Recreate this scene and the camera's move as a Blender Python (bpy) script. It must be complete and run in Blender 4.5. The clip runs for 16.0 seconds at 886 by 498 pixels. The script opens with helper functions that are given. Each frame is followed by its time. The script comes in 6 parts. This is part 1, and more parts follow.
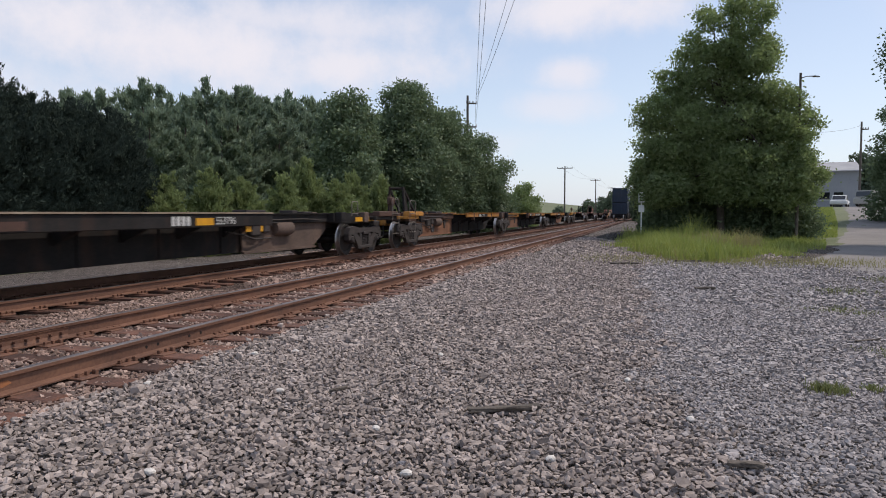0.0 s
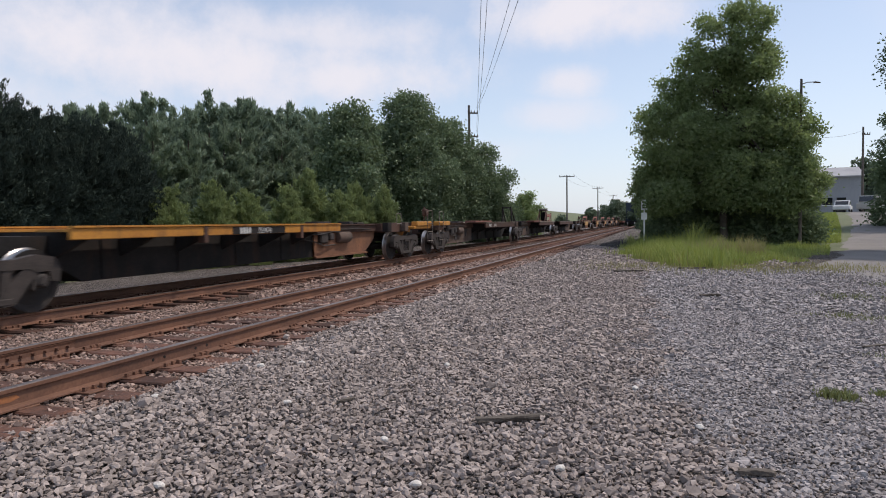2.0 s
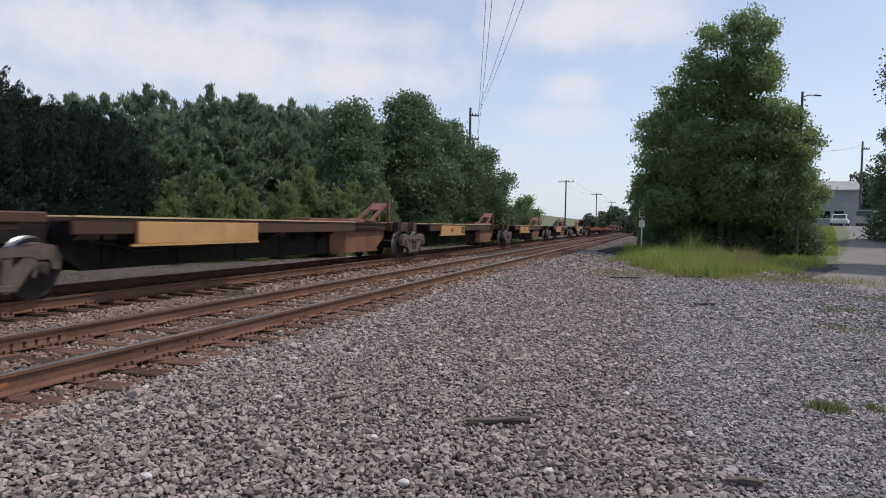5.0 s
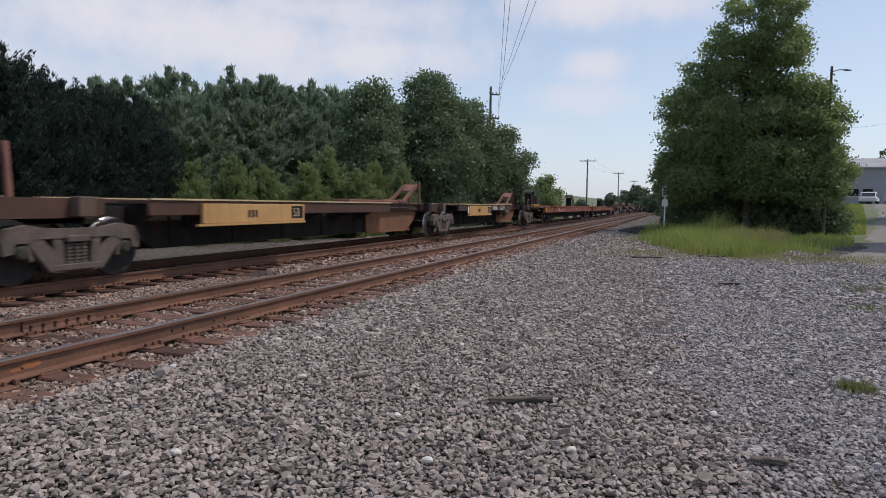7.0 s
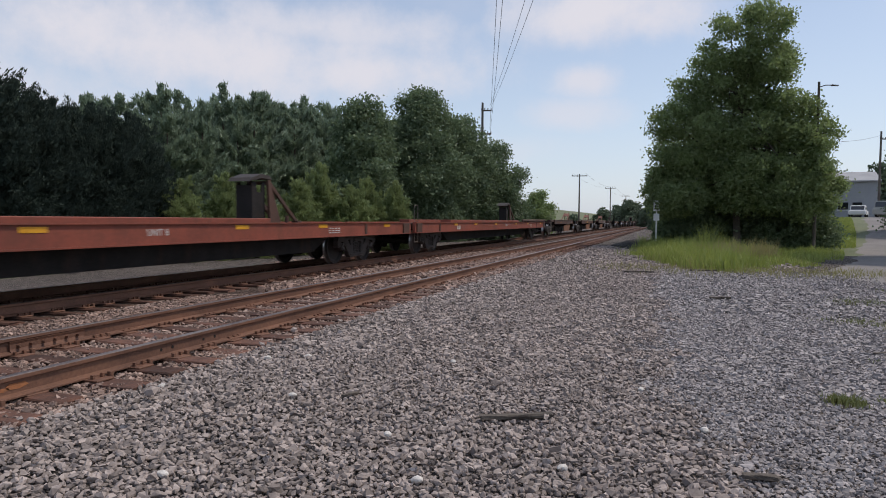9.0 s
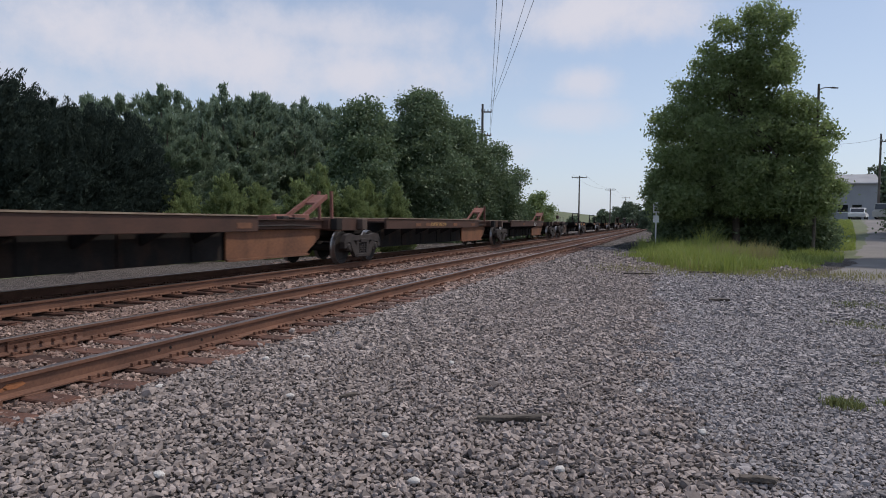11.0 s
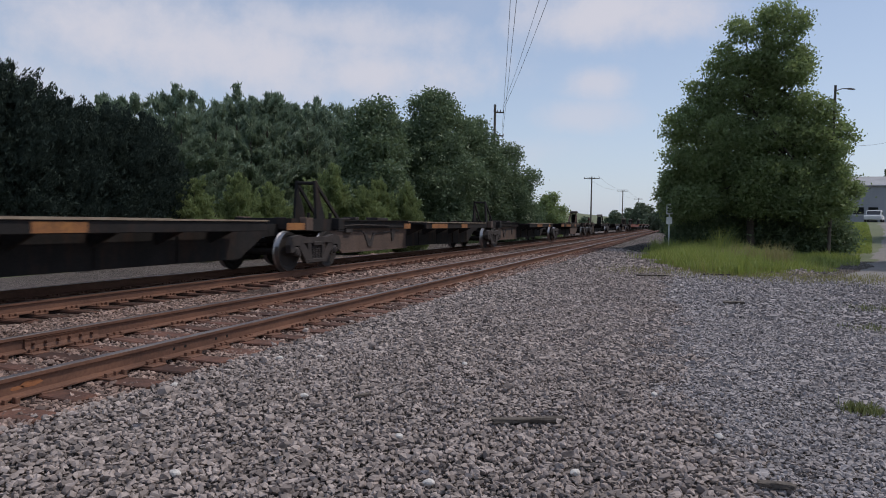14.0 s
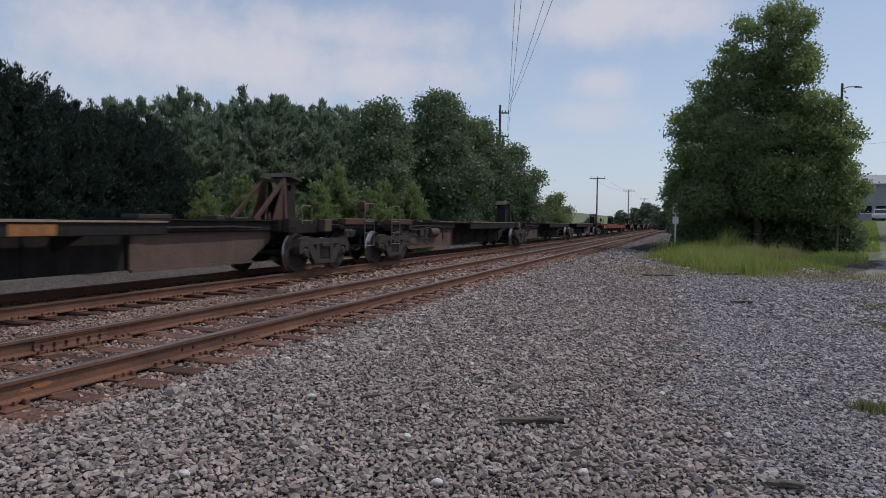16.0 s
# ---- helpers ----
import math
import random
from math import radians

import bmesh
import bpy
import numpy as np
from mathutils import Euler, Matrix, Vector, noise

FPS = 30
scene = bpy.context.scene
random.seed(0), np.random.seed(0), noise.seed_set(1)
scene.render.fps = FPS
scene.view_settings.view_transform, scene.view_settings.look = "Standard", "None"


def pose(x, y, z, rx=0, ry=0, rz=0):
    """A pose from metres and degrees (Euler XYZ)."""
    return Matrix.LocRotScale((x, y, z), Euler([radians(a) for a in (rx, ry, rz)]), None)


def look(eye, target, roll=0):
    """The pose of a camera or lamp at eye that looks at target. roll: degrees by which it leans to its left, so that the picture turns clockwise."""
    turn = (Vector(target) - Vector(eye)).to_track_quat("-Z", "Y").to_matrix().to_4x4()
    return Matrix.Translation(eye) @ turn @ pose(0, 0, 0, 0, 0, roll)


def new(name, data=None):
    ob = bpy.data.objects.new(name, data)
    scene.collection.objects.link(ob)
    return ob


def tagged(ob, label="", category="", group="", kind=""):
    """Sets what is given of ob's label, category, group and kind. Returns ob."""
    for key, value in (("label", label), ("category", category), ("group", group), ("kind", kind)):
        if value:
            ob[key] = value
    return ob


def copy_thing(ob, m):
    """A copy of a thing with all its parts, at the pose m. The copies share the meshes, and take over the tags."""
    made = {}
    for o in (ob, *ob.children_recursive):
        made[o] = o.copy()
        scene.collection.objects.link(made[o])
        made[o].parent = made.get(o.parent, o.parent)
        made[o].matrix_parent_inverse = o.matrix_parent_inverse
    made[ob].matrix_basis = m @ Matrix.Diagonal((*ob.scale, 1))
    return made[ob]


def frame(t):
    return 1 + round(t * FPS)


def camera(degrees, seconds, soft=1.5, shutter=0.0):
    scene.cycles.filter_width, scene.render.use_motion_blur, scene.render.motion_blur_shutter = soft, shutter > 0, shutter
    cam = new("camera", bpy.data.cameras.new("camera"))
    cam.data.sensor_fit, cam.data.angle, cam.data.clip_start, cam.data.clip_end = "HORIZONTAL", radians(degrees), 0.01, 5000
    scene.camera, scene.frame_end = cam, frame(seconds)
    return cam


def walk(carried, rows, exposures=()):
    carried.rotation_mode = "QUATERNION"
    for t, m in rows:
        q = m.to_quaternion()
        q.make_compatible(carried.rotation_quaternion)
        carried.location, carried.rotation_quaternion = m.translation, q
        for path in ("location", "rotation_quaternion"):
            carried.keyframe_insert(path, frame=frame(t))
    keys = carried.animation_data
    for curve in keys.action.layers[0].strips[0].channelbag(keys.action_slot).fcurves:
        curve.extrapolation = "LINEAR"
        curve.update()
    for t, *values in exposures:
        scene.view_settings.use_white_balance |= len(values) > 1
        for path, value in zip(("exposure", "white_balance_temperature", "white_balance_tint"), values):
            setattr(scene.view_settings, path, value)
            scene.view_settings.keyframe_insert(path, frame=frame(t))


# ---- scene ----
# Camera: held by hand beside the line, nearly still.
cam = camera(67.4, 16.0, soft=1.0, shutter=0.1)
PATH = [
    (0.0, 0.0, 0.0, 1.6, 17.5, -3.1, 0.0), (0.5, -0.007, -0.002, 1.598, 17.02, -3.05, -0.13),
    (1.0, -0.024, -0.021, 1.602, 16.69, -2.21, 0.15), (1.5, -0.054, -0.026, 1.6, 16.74, -2.39, 0.25),
    (2.0, -0.023, -0.014, 1.602, 17.73, -2.27, -0.63), (2.5, -0.003, -0.011, 1.609, 18.94, -1.15, 0.36),
    (3.0, 0.009, 0.004, 1.605, 18.48, -0.97, 1.14), (3.5, 0.005, 0.008, 1.595, 17.36, -1.68, 1.35),
    (3.7, -0.001, 0.009, 1.596, 17.42, -2.08, 1.21), (5.8, -0.017, -0.021, 1.587, 17.54, -2.21, 1.16),
    (6.0, -0.027, -0.011, 1.587, 17.78, -2.77, 1.23), (6.5, -0.037, -0.018, 1.596, 19.17, -3.82, 0.69),
    (7.0, -0.021, -0.014, 1.586, 19.24, -3.86, 0.83), (7.5, -0.028, -0.008, 1.587, 19.42, -3.98, 0.63),
    (8.0, -0.025, -0.004, 1.587, 18.99, -3.43, 0.87), (8.5, -0.016, -0.002, 1.582, 19.12, -2.5, 0.85),
    (9.0, 0.002, -0.003, 1.6, 18.67, -2.54, 0.54), (11.5, 0.015, 0.004, 1.598, 18.71, -2.42, 0.74),
    (12.0, 0.006, -0.013, 1.604, 19.35, -2.81, 1.12), (12.5, -0.003, -0.019, 1.601, 20.03, -2.26, 0.76),
    (13.0, -0.019, -0.011, 1.593, 20.44, -2.8, 0.66), (13.5, -0.021, 0.013, 1.609, 20.2, -2.75, 0.93),
    (14.0, -0.019, 0.006, 1.603, 19.62, -2.42, 1.01), (14.5, -0.019, -0.003, 1.597, 19.42, -2.29, 1.2),
    (15.0, -0.019, -0.001, 1.598, 19.29, -2.14, 0.99), (15.5, -0.02, 0.003, 1.597, 19.69, -2.2, 1.41),
    (16.0, -0.025, -0.001, 1.595, 20.11, -2.34, 0.7),
]


def held(x, y, z, yaw, pitch, roll):
    a, p = radians(yaw), radians(pitch)
    eye = Vector((x, y, z))
    ahead = Vector((-math.sin(a) * math.cos(p), math.cos(a) * math.cos(p), math.sin(p)))
    return look(eye, eye + ahead, roll)


EXPOSURES = [(0.0, 0.02, 7000, 14), (3.5, 0.0, 6950, 14), (6.0, -0.13, 6810, 13), (9.0, -0.17, 6890, 13),
             (11.5, -0.3, 6650, 13), (14.0, -0.4, 6600, 13), (16.0, -0.46, 6600, 13)]
walk(cam, [(t, held(*p)) for t, *p in PATH], EXPOSURES)

# World: summer sky with fair-weather clouds, one sun to the right and a little ahead.
SUN_AZ, SUN_EL = 58.0, 59.0     # degrees from +y towards +x; above the horizon
world = bpy.data.worlds.new("summer_sky")
scene.world = world
world.use_nodes = True


def build_world():
    nt = world.node_tree
    N, L = nt.nodes, nt.links
    N.clear()
    out, bg = N.new("ShaderNodeOutputWorld"), N.new("ShaderNodeBackground")
    sky = N.new("ShaderNodeTexSky")
    sky.sky_type, sky.sun_disc = "NISHITA", False
    sky.sun_elevation, sky.sun_rotation = radians(SUN_EL), radians(SUN_AZ)
    sky.air_density, sky.dust_density, sky.ozone_density = 1.0, 1.0, 1.6
    co = N.new("ShaderNodeTexCoord")

    def math_node(op, a, b=None, c=None):
        n = N.new("ShaderNodeMath")
        n.operation = op
        for i, v in enumerate((a, b, c)):
            if v is None:
                continue
            if isinstance(v, (int, float)):
                n.inputs[i].default_value = v
            else:
                L.new(v, n.inputs[i])
        return n.outputs[0]

    sep = N.new("ShaderNodeSeparateXYZ")
    L.new(co.outputs["Generated"], sep.inputs[0])
    az = math_node("ARCTAN2", sep.outputs[0], sep.outputs[1])
    el = math_node("ARCSINE", sep.outputs[2])
    wob = N.new("ShaderNodeTexNoise")
    wob.inputs["Scale"].default_value, wob.inputs["Detail"].default_value, wob.inputs["Roughness"].default_value = 7.0, 7.0, 0.62
    L.new(co.outputs["Generated"], wob.inputs["Vector"])
    fluff = math_node("MULTIPLY", math_node("SUBTRACT", wob.outputs[0], 0.5), 2.6)
    total = None
    # clouds: azimuth and elevation of the middle, half sizes, density
    for a, e, sa, se, k in CLOUDS:
        da = math_node("DIVIDE", math_node("SUBTRACT", az, radians(a)), radians(sa))
        de = math_node("DIVIDE", math_node("SUBTRACT", el, radians(e)), radians(se))
        r = math_node("SQRT", math_node("ADD", math_node("POWER", math_node("ABSOLUTE", da), 2), math_node("POWER", math_node("ABSOLUTE", de), 2)))
        m = math_node("SUBTRACT", 1.05, math_node("ADD", r, fluff))
        n = N.new("ShaderNodeMapRange")
        n.interpolation_type = "SMOOTHSTEP"
        n.inputs["From Min"].default_value, n.inputs["From Max"].default_value = -0.3, 1.0
        n.inputs["To Max"].default_value = k
        L.new(m, n.inputs["Value"])
        total = n.outputs[0] if total is None else math_node("MAXIMUM", total, n.outputs[0])
    # broken cloud over the rest of the dome
    wide = N.new("ShaderNodeTexNoise")
    wide.inputs["Scale"].default_value, wide.inputs["Detail"].default_value = 2.3, 8.0
    L.new(co.outputs["Generated"], wide.inputs["Vector"])
    n = N.new("ShaderNodeMapRange")
    n.interpolation_type = "SMOOTHSTEP"
    n.inputs["From Min"].default_value, n.inputs["From Max"].default_value, n.inputs["To Max"].default_value = 0.5, 0.8, 0.45
    L.new(wide.outputs[0], n.inputs["Value"])
    total = math_node("MAXIMUM", total, n.outputs[0])
    # haze towards the horizon
    haze = N.new("ShaderNodeMapRange")
    haze.inputs["From Min"].default_value, haze.inputs["From Max"].default_value = 0.0, 0.3
    haze.inputs["To Min"].default_value, haze.inputs["To Max"].default_value = 0.62, 0.3
    L.new(sep.outputs[2], haze.inputs["Value"])
    mixh = N.new("ShaderNodeMix")
    mixh.data_type = "RGBA"
    mixh.inputs["B"].default_value = (4.7, 5.7, 7.3, 1)
    L.new(haze.outputs[0], mixh.inputs["Factor"])
    L.new(sky.outputs[0], mixh.inputs["A"])
    mix = N.new("ShaderNodeMix")
    mix.data_type = "RGBA"
    mix.inputs["B"].default_value = (5.4, 5.55, 6.25, 1)
    L.new(total, mix.inputs["Factor"])
    L.new(mixh.outputs["Result"], mix.inputs["A"])
    L.new(mix.outputs["Result"], bg.inputs["Color"])
    bg.inputs["Strength"].default_value = 0.15
    L.new(bg.outputs[0], out.inputs[0])


CLOUDS = [(-39, 13.5, 22, 4.2, 0.95), (-26, 12.2, 9, 2.4, 0.9), (-30, 15.5, 14, 2.6, 0.8), (-55, 9.0, 14, 4.0, 0.7),
          (-6.5, 16.8, 8.5, 3.0, 0.95), (-2.5, 19.5, 9, 2.5, 0.8), (-7.2, 11.6, 3.2, 1.5, 0.75), (-8.6, 8.9, 5.0, 1.5, 0.55), (-14.0, 6.0, 8, 1.5, 0.3)]
build_world()
sun_data = bpy.data.lights.new("sun", "SUN")
sun_data.energy, sun_data.angle, sun_data.color = 2.45, radians(0.8), (1.0, 0.95, 0.87)
sun = new("sun", sun_data)
SUN_TO = Vector((math.sin(radians(SUN_AZ)) * math.cos(radians(SUN_EL)), math.cos(radians(SUN_AZ)) * math.cos(radians(SUN_EL)), math.sin(radians(SUN_EL))))
sun.matrix_world = look(SUN_TO * 80, (0, 0, 0))


# ---- materials ----
def material(name, col, col2=None, scale=4.0, fine=60.0, rough=0.8, metal=0.0, bump=0.3, dist=0.01, spots=None, vary=0.0, island=0.0, rust=0.0, spec=0.4):
    """Two-scale noise between col and col2, optional rust stains, variation by object or by island, noise relief."""
    m = bpy.data.materials.new(name)
    m.use_nodes = True
    nt = m.node_tree
    N, L = nt.nodes, nt.links
    b = N["Principled BSDF"]
    geo = N.new("ShaderNodeTexCoord")
    big, small = N.new("ShaderNodeTexNoise"), N.new("ShaderNodeTexNoise")
    big.inputs["Scale"].default_value, big.inputs["Detail"].default_value = scale, 5
    small.inputs["Scale"].default_value, small.inputs["Detail"].default_value = fine, 4
    for n in (big, small):
        L.new(geo.outputs["Object"], n.inputs["Vector"])
    add = N.new("ShaderNodeMath")
    add.operation = "MULTIPLY_ADD"
    add.inputs[1].default_value = 0.45
    L.new(small.outputs[0], add.inputs[0])
    half = N.new("ShaderNodeMath")
    half.operation = "MULTIPLY"
    half.inputs[1].default_value = 0.55
    L.new(big.outputs[0], half.inputs[0])
    L.new(half.outputs[0], add.inputs[2])
    ramp = N.new("ShaderNodeMapRange")
    ramp.inputs["From Min"].default_value, ramp.inputs["From Max"].default_value = 0.36, 0.64
    L.new(add.outputs[0], ramp.inputs["Value"])
    mix = N.new("ShaderNodeMix")
    mix.data_type = "RGBA"
    mix.inputs["A"].default_value = (*col, 1)
    mix.inputs["B"].default_value = (*(col2 or [c * 0.6 for c in col]), 1)
    L.new(ramp.outputs[0], mix.inputs["Factor"])
    last = mix.outputs["Result"]
    if rust:
        rn = N.new("ShaderNodeTexNoise")
        rn.inputs["Scale"].default_value, rn.inputs["Detail"].default_value, rn.inputs["Roughness"].default_value = 1.7, 9, 0.72
        stretch = N.new("ShaderNodeMapping")
        stretch.inputs["Scale"].default_value = (1.0, 1.6, 0.55)
        L.new(geo.outputs["Object"], stretch.inputs["Vector"])
        L.new(stretch.outputs[0], rn.inputs["Vector"])
        rr = N.new("ShaderNodeMapRange")
        rr.inputs["From Min"].default_value, rr.inputs["From Max"].default_value, rr.inputs["To Max"].default_value = 0.5, 0.66, rust
        L.new(rn.outputs[0], rr.inputs["Value"])
        rm = N.new("ShaderNodeMix")
        rm.data_type = "RGBA"
        rm.inputs["B"].default_value = (0.075, 0.04, 0.026, 1)
        L.new(rr.outputs[0], rm.inputs["Factor"])
        L.new(last, rm.inputs["A"])
        last = rm.outputs["Result"]
    if vary or island:
        hsv = N.new("ShaderNodeHueSaturation")
        src = N.new("ShaderNodeNewGeometry").outputs["Random Per Island"] if island else N.new("ShaderNodeObjectInfo").outputs["Random"]
        vm = N.new("ShaderNodeMapRange")
        k = island or vary
        vm.inputs["To Min"].default_value, vm.inputs["To Max"].default_value = 1 - k, 1 + k
        L.new(src, vm.inputs["Value"])
        L.new(vm.outputs[0], hsv.inputs["Value"])
        L.new(last, hsv.inputs["Color"])
        last = hsv.outputs[0]
    L.new(last, b.inputs["Base Color"])
    b.inputs["Roughness"].default_value, b.inputs["Metallic"].default_value = rough, metal
    b.inputs["Specular IOR Level"].default_value = spec
    if bump:
        bn = N.new("ShaderNodeBump")
        bn.inputs["Strength"].default_value, bn.inputs["Distance"].default_value = bump, dist
        L.new(add.outputs[0], bn.inputs["Height"])
        L.new(bn.outputs[0], b.inputs["Normal"])
    return m


def leaf_material(name, col, col2, thin=0.35, gloss=0.045):
    m = bpy.data.materials.new(name)
    m.use_nodes = True
    nt = m.node_tree
    N, L = nt.nodes, nt.links
    N.clear()
    out = N.new("ShaderNodeOutputMaterial")
    geo = N.new("ShaderNodeNewGeometry")
    mix = N.new("ShaderNodeMix")
    mix.data_type = "RGBA"
    mix.inputs["A"].default_value, mix.inputs["B"].default_value = (*col, 1), (*col2, 1)
    noi = N.new("ShaderNodeTexNoise")
    noi.inputs["Scale"].default_value = 0.55
    tc = N.new("ShaderNodeTexCoord")
    L.new(tc.outputs["Object"], noi.inputs["Vector"])
    av = N.new("ShaderNodeMath")
    av.operation = "MULTIPLY_ADD"
    av.inputs[1].default_value = 0.55
    L.new(geo.outputs["Random Per Island"], av.inputs[0])
    sc = N.new("ShaderNodeMath")
    sc.operation = "MULTIPLY"
    sc.inputs[1].default_value = 0.5
    L.new(noi.outputs[0], sc.inputs[0])
    L.new(sc.outputs[0], av.inputs[2])
    L.new(av.outputs[0], mix.inputs["Factor"])
    d, t, g, s1, s2 = (N.new("ShaderNodeBsdf" + k) if k != "Mix" else N.new("ShaderNodeMixShader") for k in ("Diffuse", "Translucent", "Glossy", "Mix", "Mix"))
    g.inputs["Roughness"].default_value = 0.6
    g.inputs["Color"].default_value = (0.8, 0.85, 0.8, 1)
    L.new(mix.outputs["Result"], d.inputs["Color"])
    L.new(mix.outputs["Result"], t.inputs["Color"])
    s1.inputs[0].default_value, s2.inputs[0].default_value = thin, gloss
    L.new(d.outputs[0], s1.inputs[1]), L.new(t.outputs[0], s1.inputs[2])
    L.new(s1.outputs[0], s2.inputs[1]), L.new(g.outputs[0], s2.inputs[2])
    L.new(s2.outputs[0], out.inputs[0])
    return m


def gravel_material(name, pale, dark, tint, scale):
    """Broken stones too small or too far to be built: cells of many greys, shade painted into the joints, and wide
    dusty drifts.
    """
    m = bpy.data.materials.new(name)
    m.use_nodes = True
    N, L = m.node_tree.nodes, m.node_tree.links
    b = N["Principled BSDF"]
    tc = N.new("ShaderNodeTexCoord")
    wob = N.new("ShaderNodeTexNoise")
    wob.inputs["Scale"].default_value = scale * 1.3
    L.new(tc.outputs["Object"], wob.inputs["Vector"])
    push = N.new("ShaderNodeMix")
    push.data_type = "VECTOR"
    push.inputs["Factor"].default_value = 0.012
    L.new(tc.outputs["Object"], push.inputs["A"])
    L.new(wob.outputs["Color"], push.inputs["B"])
    cell, edge, drift = N.new("ShaderNodeTexVoronoi"), N.new("ShaderNodeTexVoronoi"), N.new("ShaderNodeTexNoise")
    edge.feature = "DISTANCE_TO_EDGE"
    for n in (cell, edge):
        n.inputs["Scale"].default_value = scale
        L.new(push.outputs["Result"], n.inputs["Vector"])
    drift.inputs["Scale"].default_value, drift.inputs["Detail"].default_value = 0.35, 7
    L.new(tc.outputs["Object"], drift.inputs["Vector"])
    sep = N.new("ShaderNodeSeparateColor")
    L.new(cell.outputs["Color"], sep.inputs[0])
    mix = N.new("ShaderNodeMix")
    mix.data_type = "RGBA"
    mix.inputs["A"].default_value, mix.inputs["B"].default_value = (*dark, 1), (*pale, 1)
    L.new(sep.outputs[0], mix.inputs["Factor"])
    gap = N.new("ShaderNodeMapRange")
    gap.inputs["From Max"].default_value = 0.16
    gap.inputs["To Min"].default_value = 0.12
    L.new(edge.outputs["Distance"], gap.inputs["Value"])
    shade = N.new("ShaderNodeMix")
    shade.data_type, shade.blend_type = "RGBA", "MULTIPLY"
    shade.inputs["Factor"].default_value = 1.0
    L.new(mix.outputs["Result"], shade.inputs["A"])
    L.new(gap.outputs[0], shade.inputs["B"])
    dr = N.new("ShaderNodeMapRange")
    dr.inputs["From Min"].default_value, dr.inputs["From Max"].default_value, dr.inputs["To Max"].default_value = 0.46, 0.66, 0.4
    L.new(drift.outputs[0], dr.inputs["Value"])
    dust = N.new("ShaderNodeMix")
    dust.data_type = "RGBA"
    dust.inputs["B"].default_value = (*tint, 1)
    L.new(dr.outputs[0], dust.inputs["Factor"])
    L.new(shade.outputs["Result"], dust.inputs["A"])
    L.new(dust.outputs["Result"], b.inputs["Base Color"])
    b.inputs["Roughness"].default_value, b.inputs["Specular IOR Level"].default_value = 0.95, 0.2
    bn = N.new("ShaderNodeBump")
    bn.inputs["Strength"].default_value, bn.inputs["Distance"].default_value = 1.0, 0.03
    L.new(gap.outputs[0], bn.inputs["Height"])
    L.new(bn.outputs[0], b.inputs["Normal"])
    return m


# darker than the loose stones on it, to paint the shade in their gaps
GRAVEL = gravel_material("crushed_stone_ground", (0.30, 0.257, 0.232), (0.085, 0.071, 0.064), (0.21, 0.177, 0.156), 27)
STONE = material("crushed_stone", (0.36, 0.302, 0.274), (0.245, 0.202, 0.18), scale=3, fine=40, rough=0.9, bump=0.5, dist=0.004, island=0.42, spec=0.25)
FINE = material("packed_pale_stone", (0.37, 0.335, 0.325), (0.26, 0.23, 0.22), scale=3, fine=40, rough=0.92, bump=0.4, dist=0.003, island=0.36, spec=0.25)
RUSTY_STONE = material("rust_dusted_stone", (0.36, 0.265, 0.222), (0.2, 0.128, 0.1), scale=3, fine=40, rough=0.9, bump=0.5, dist=0.004, island=0.5, spec=0.2)
BALLAST = gravel_material("rust_dusted_ballast", (0.26, 0.19, 0.16), (0.08, 0.055, 0.046), (0.13, 0.075, 0.056), 22)
DARKHEAP = gravel_material('dark_mound_stone', (0.075, 0.068, 0.064), (0.035, 0.032, 0.03), (0.05, 0.045, 0.042), 16)
ASPHALT = material("worn_asphalt", (0.25, 0.228, 0.212), (0.16, 0.145, 0.137), scale=0.35, fine=22, rough=0.9, bump=0.4, dist=0.01)
DIRT = material("meadow_soil", (0.16, 0.17, 0.095), (0.10, 0.12, 0.06), scale=0.3, fine=6, rough=0.95, bump=0.6, dist=0.05)
RAIL = material("rusty_rail_steel", (0.215, 0.105, 0.066), (0.12, 0.06, 0.041), scale=2, fine=45, rough=0.7, metal=0.15, bump=0.25, dist=0.003)
RAILHEAD = material("worn_rail_head", (0.30, 0.25, 0.22), (0.17, 0.12, 0.10), scale=1.5, fine=30, rough=0.38, metal=0.85, bump=0.08, dist=0.001)
TIE = material("weathered_tie_wood", (0.16, 0.074, 0.05), (0.055, 0.031, 0.024), scale=5, fine=50, rough=0.95, bump=0.8, dist=0.01, vary=0.4)
# real black paint; also stands in for shade on parts under the decks
BLACK = material("grimy_black_paint_and_shade", (0.030, 0.027, 0.026), (0.016, 0.015, 0.015), scale=2, fine=30, rough=0.9, bump=0.2, dist=0.004, rust=0.4, spec=0.2)
BROWN = material("faded_brown_paint", (0.10, 0.048, 0.033), (0.055, 0.03, 0.023), scale=1.5, fine=25, rough=0.7, bump=0.2, dist=0.004, rust=0.5)
YELLOW = material("faded_yellow_paint", (0.52, 0.23, 0.035), (0.36, 0.14, 0.028), scale=1.2, fine=18, rough=0.6, bump=0.15, dist=0.003, rust=0.55)
REDOX = material("oxide_red_paint", (0.28, 0.07, 0.042), (0.18, 0.05, 0.032), scale=1.2, fine=20, rough=0.65, bump=0.15, dist=0.003, rust=0.35)
SILL = material("dusty_sill_steel", (0.14, 0.092, 0.07), (0.075, 0.053, 0.043), scale=1.2, fine=16, rough=0.85, bump=0.3, dist=0.004, rust=0.5)
TRUCK = material("oily_cast_steel", (0.072, 0.058, 0.052), (0.032, 0.027, 0.025), scale=4, fine=40, rough=0.75, metal=0.1, bump=0.35, dist=0.004)
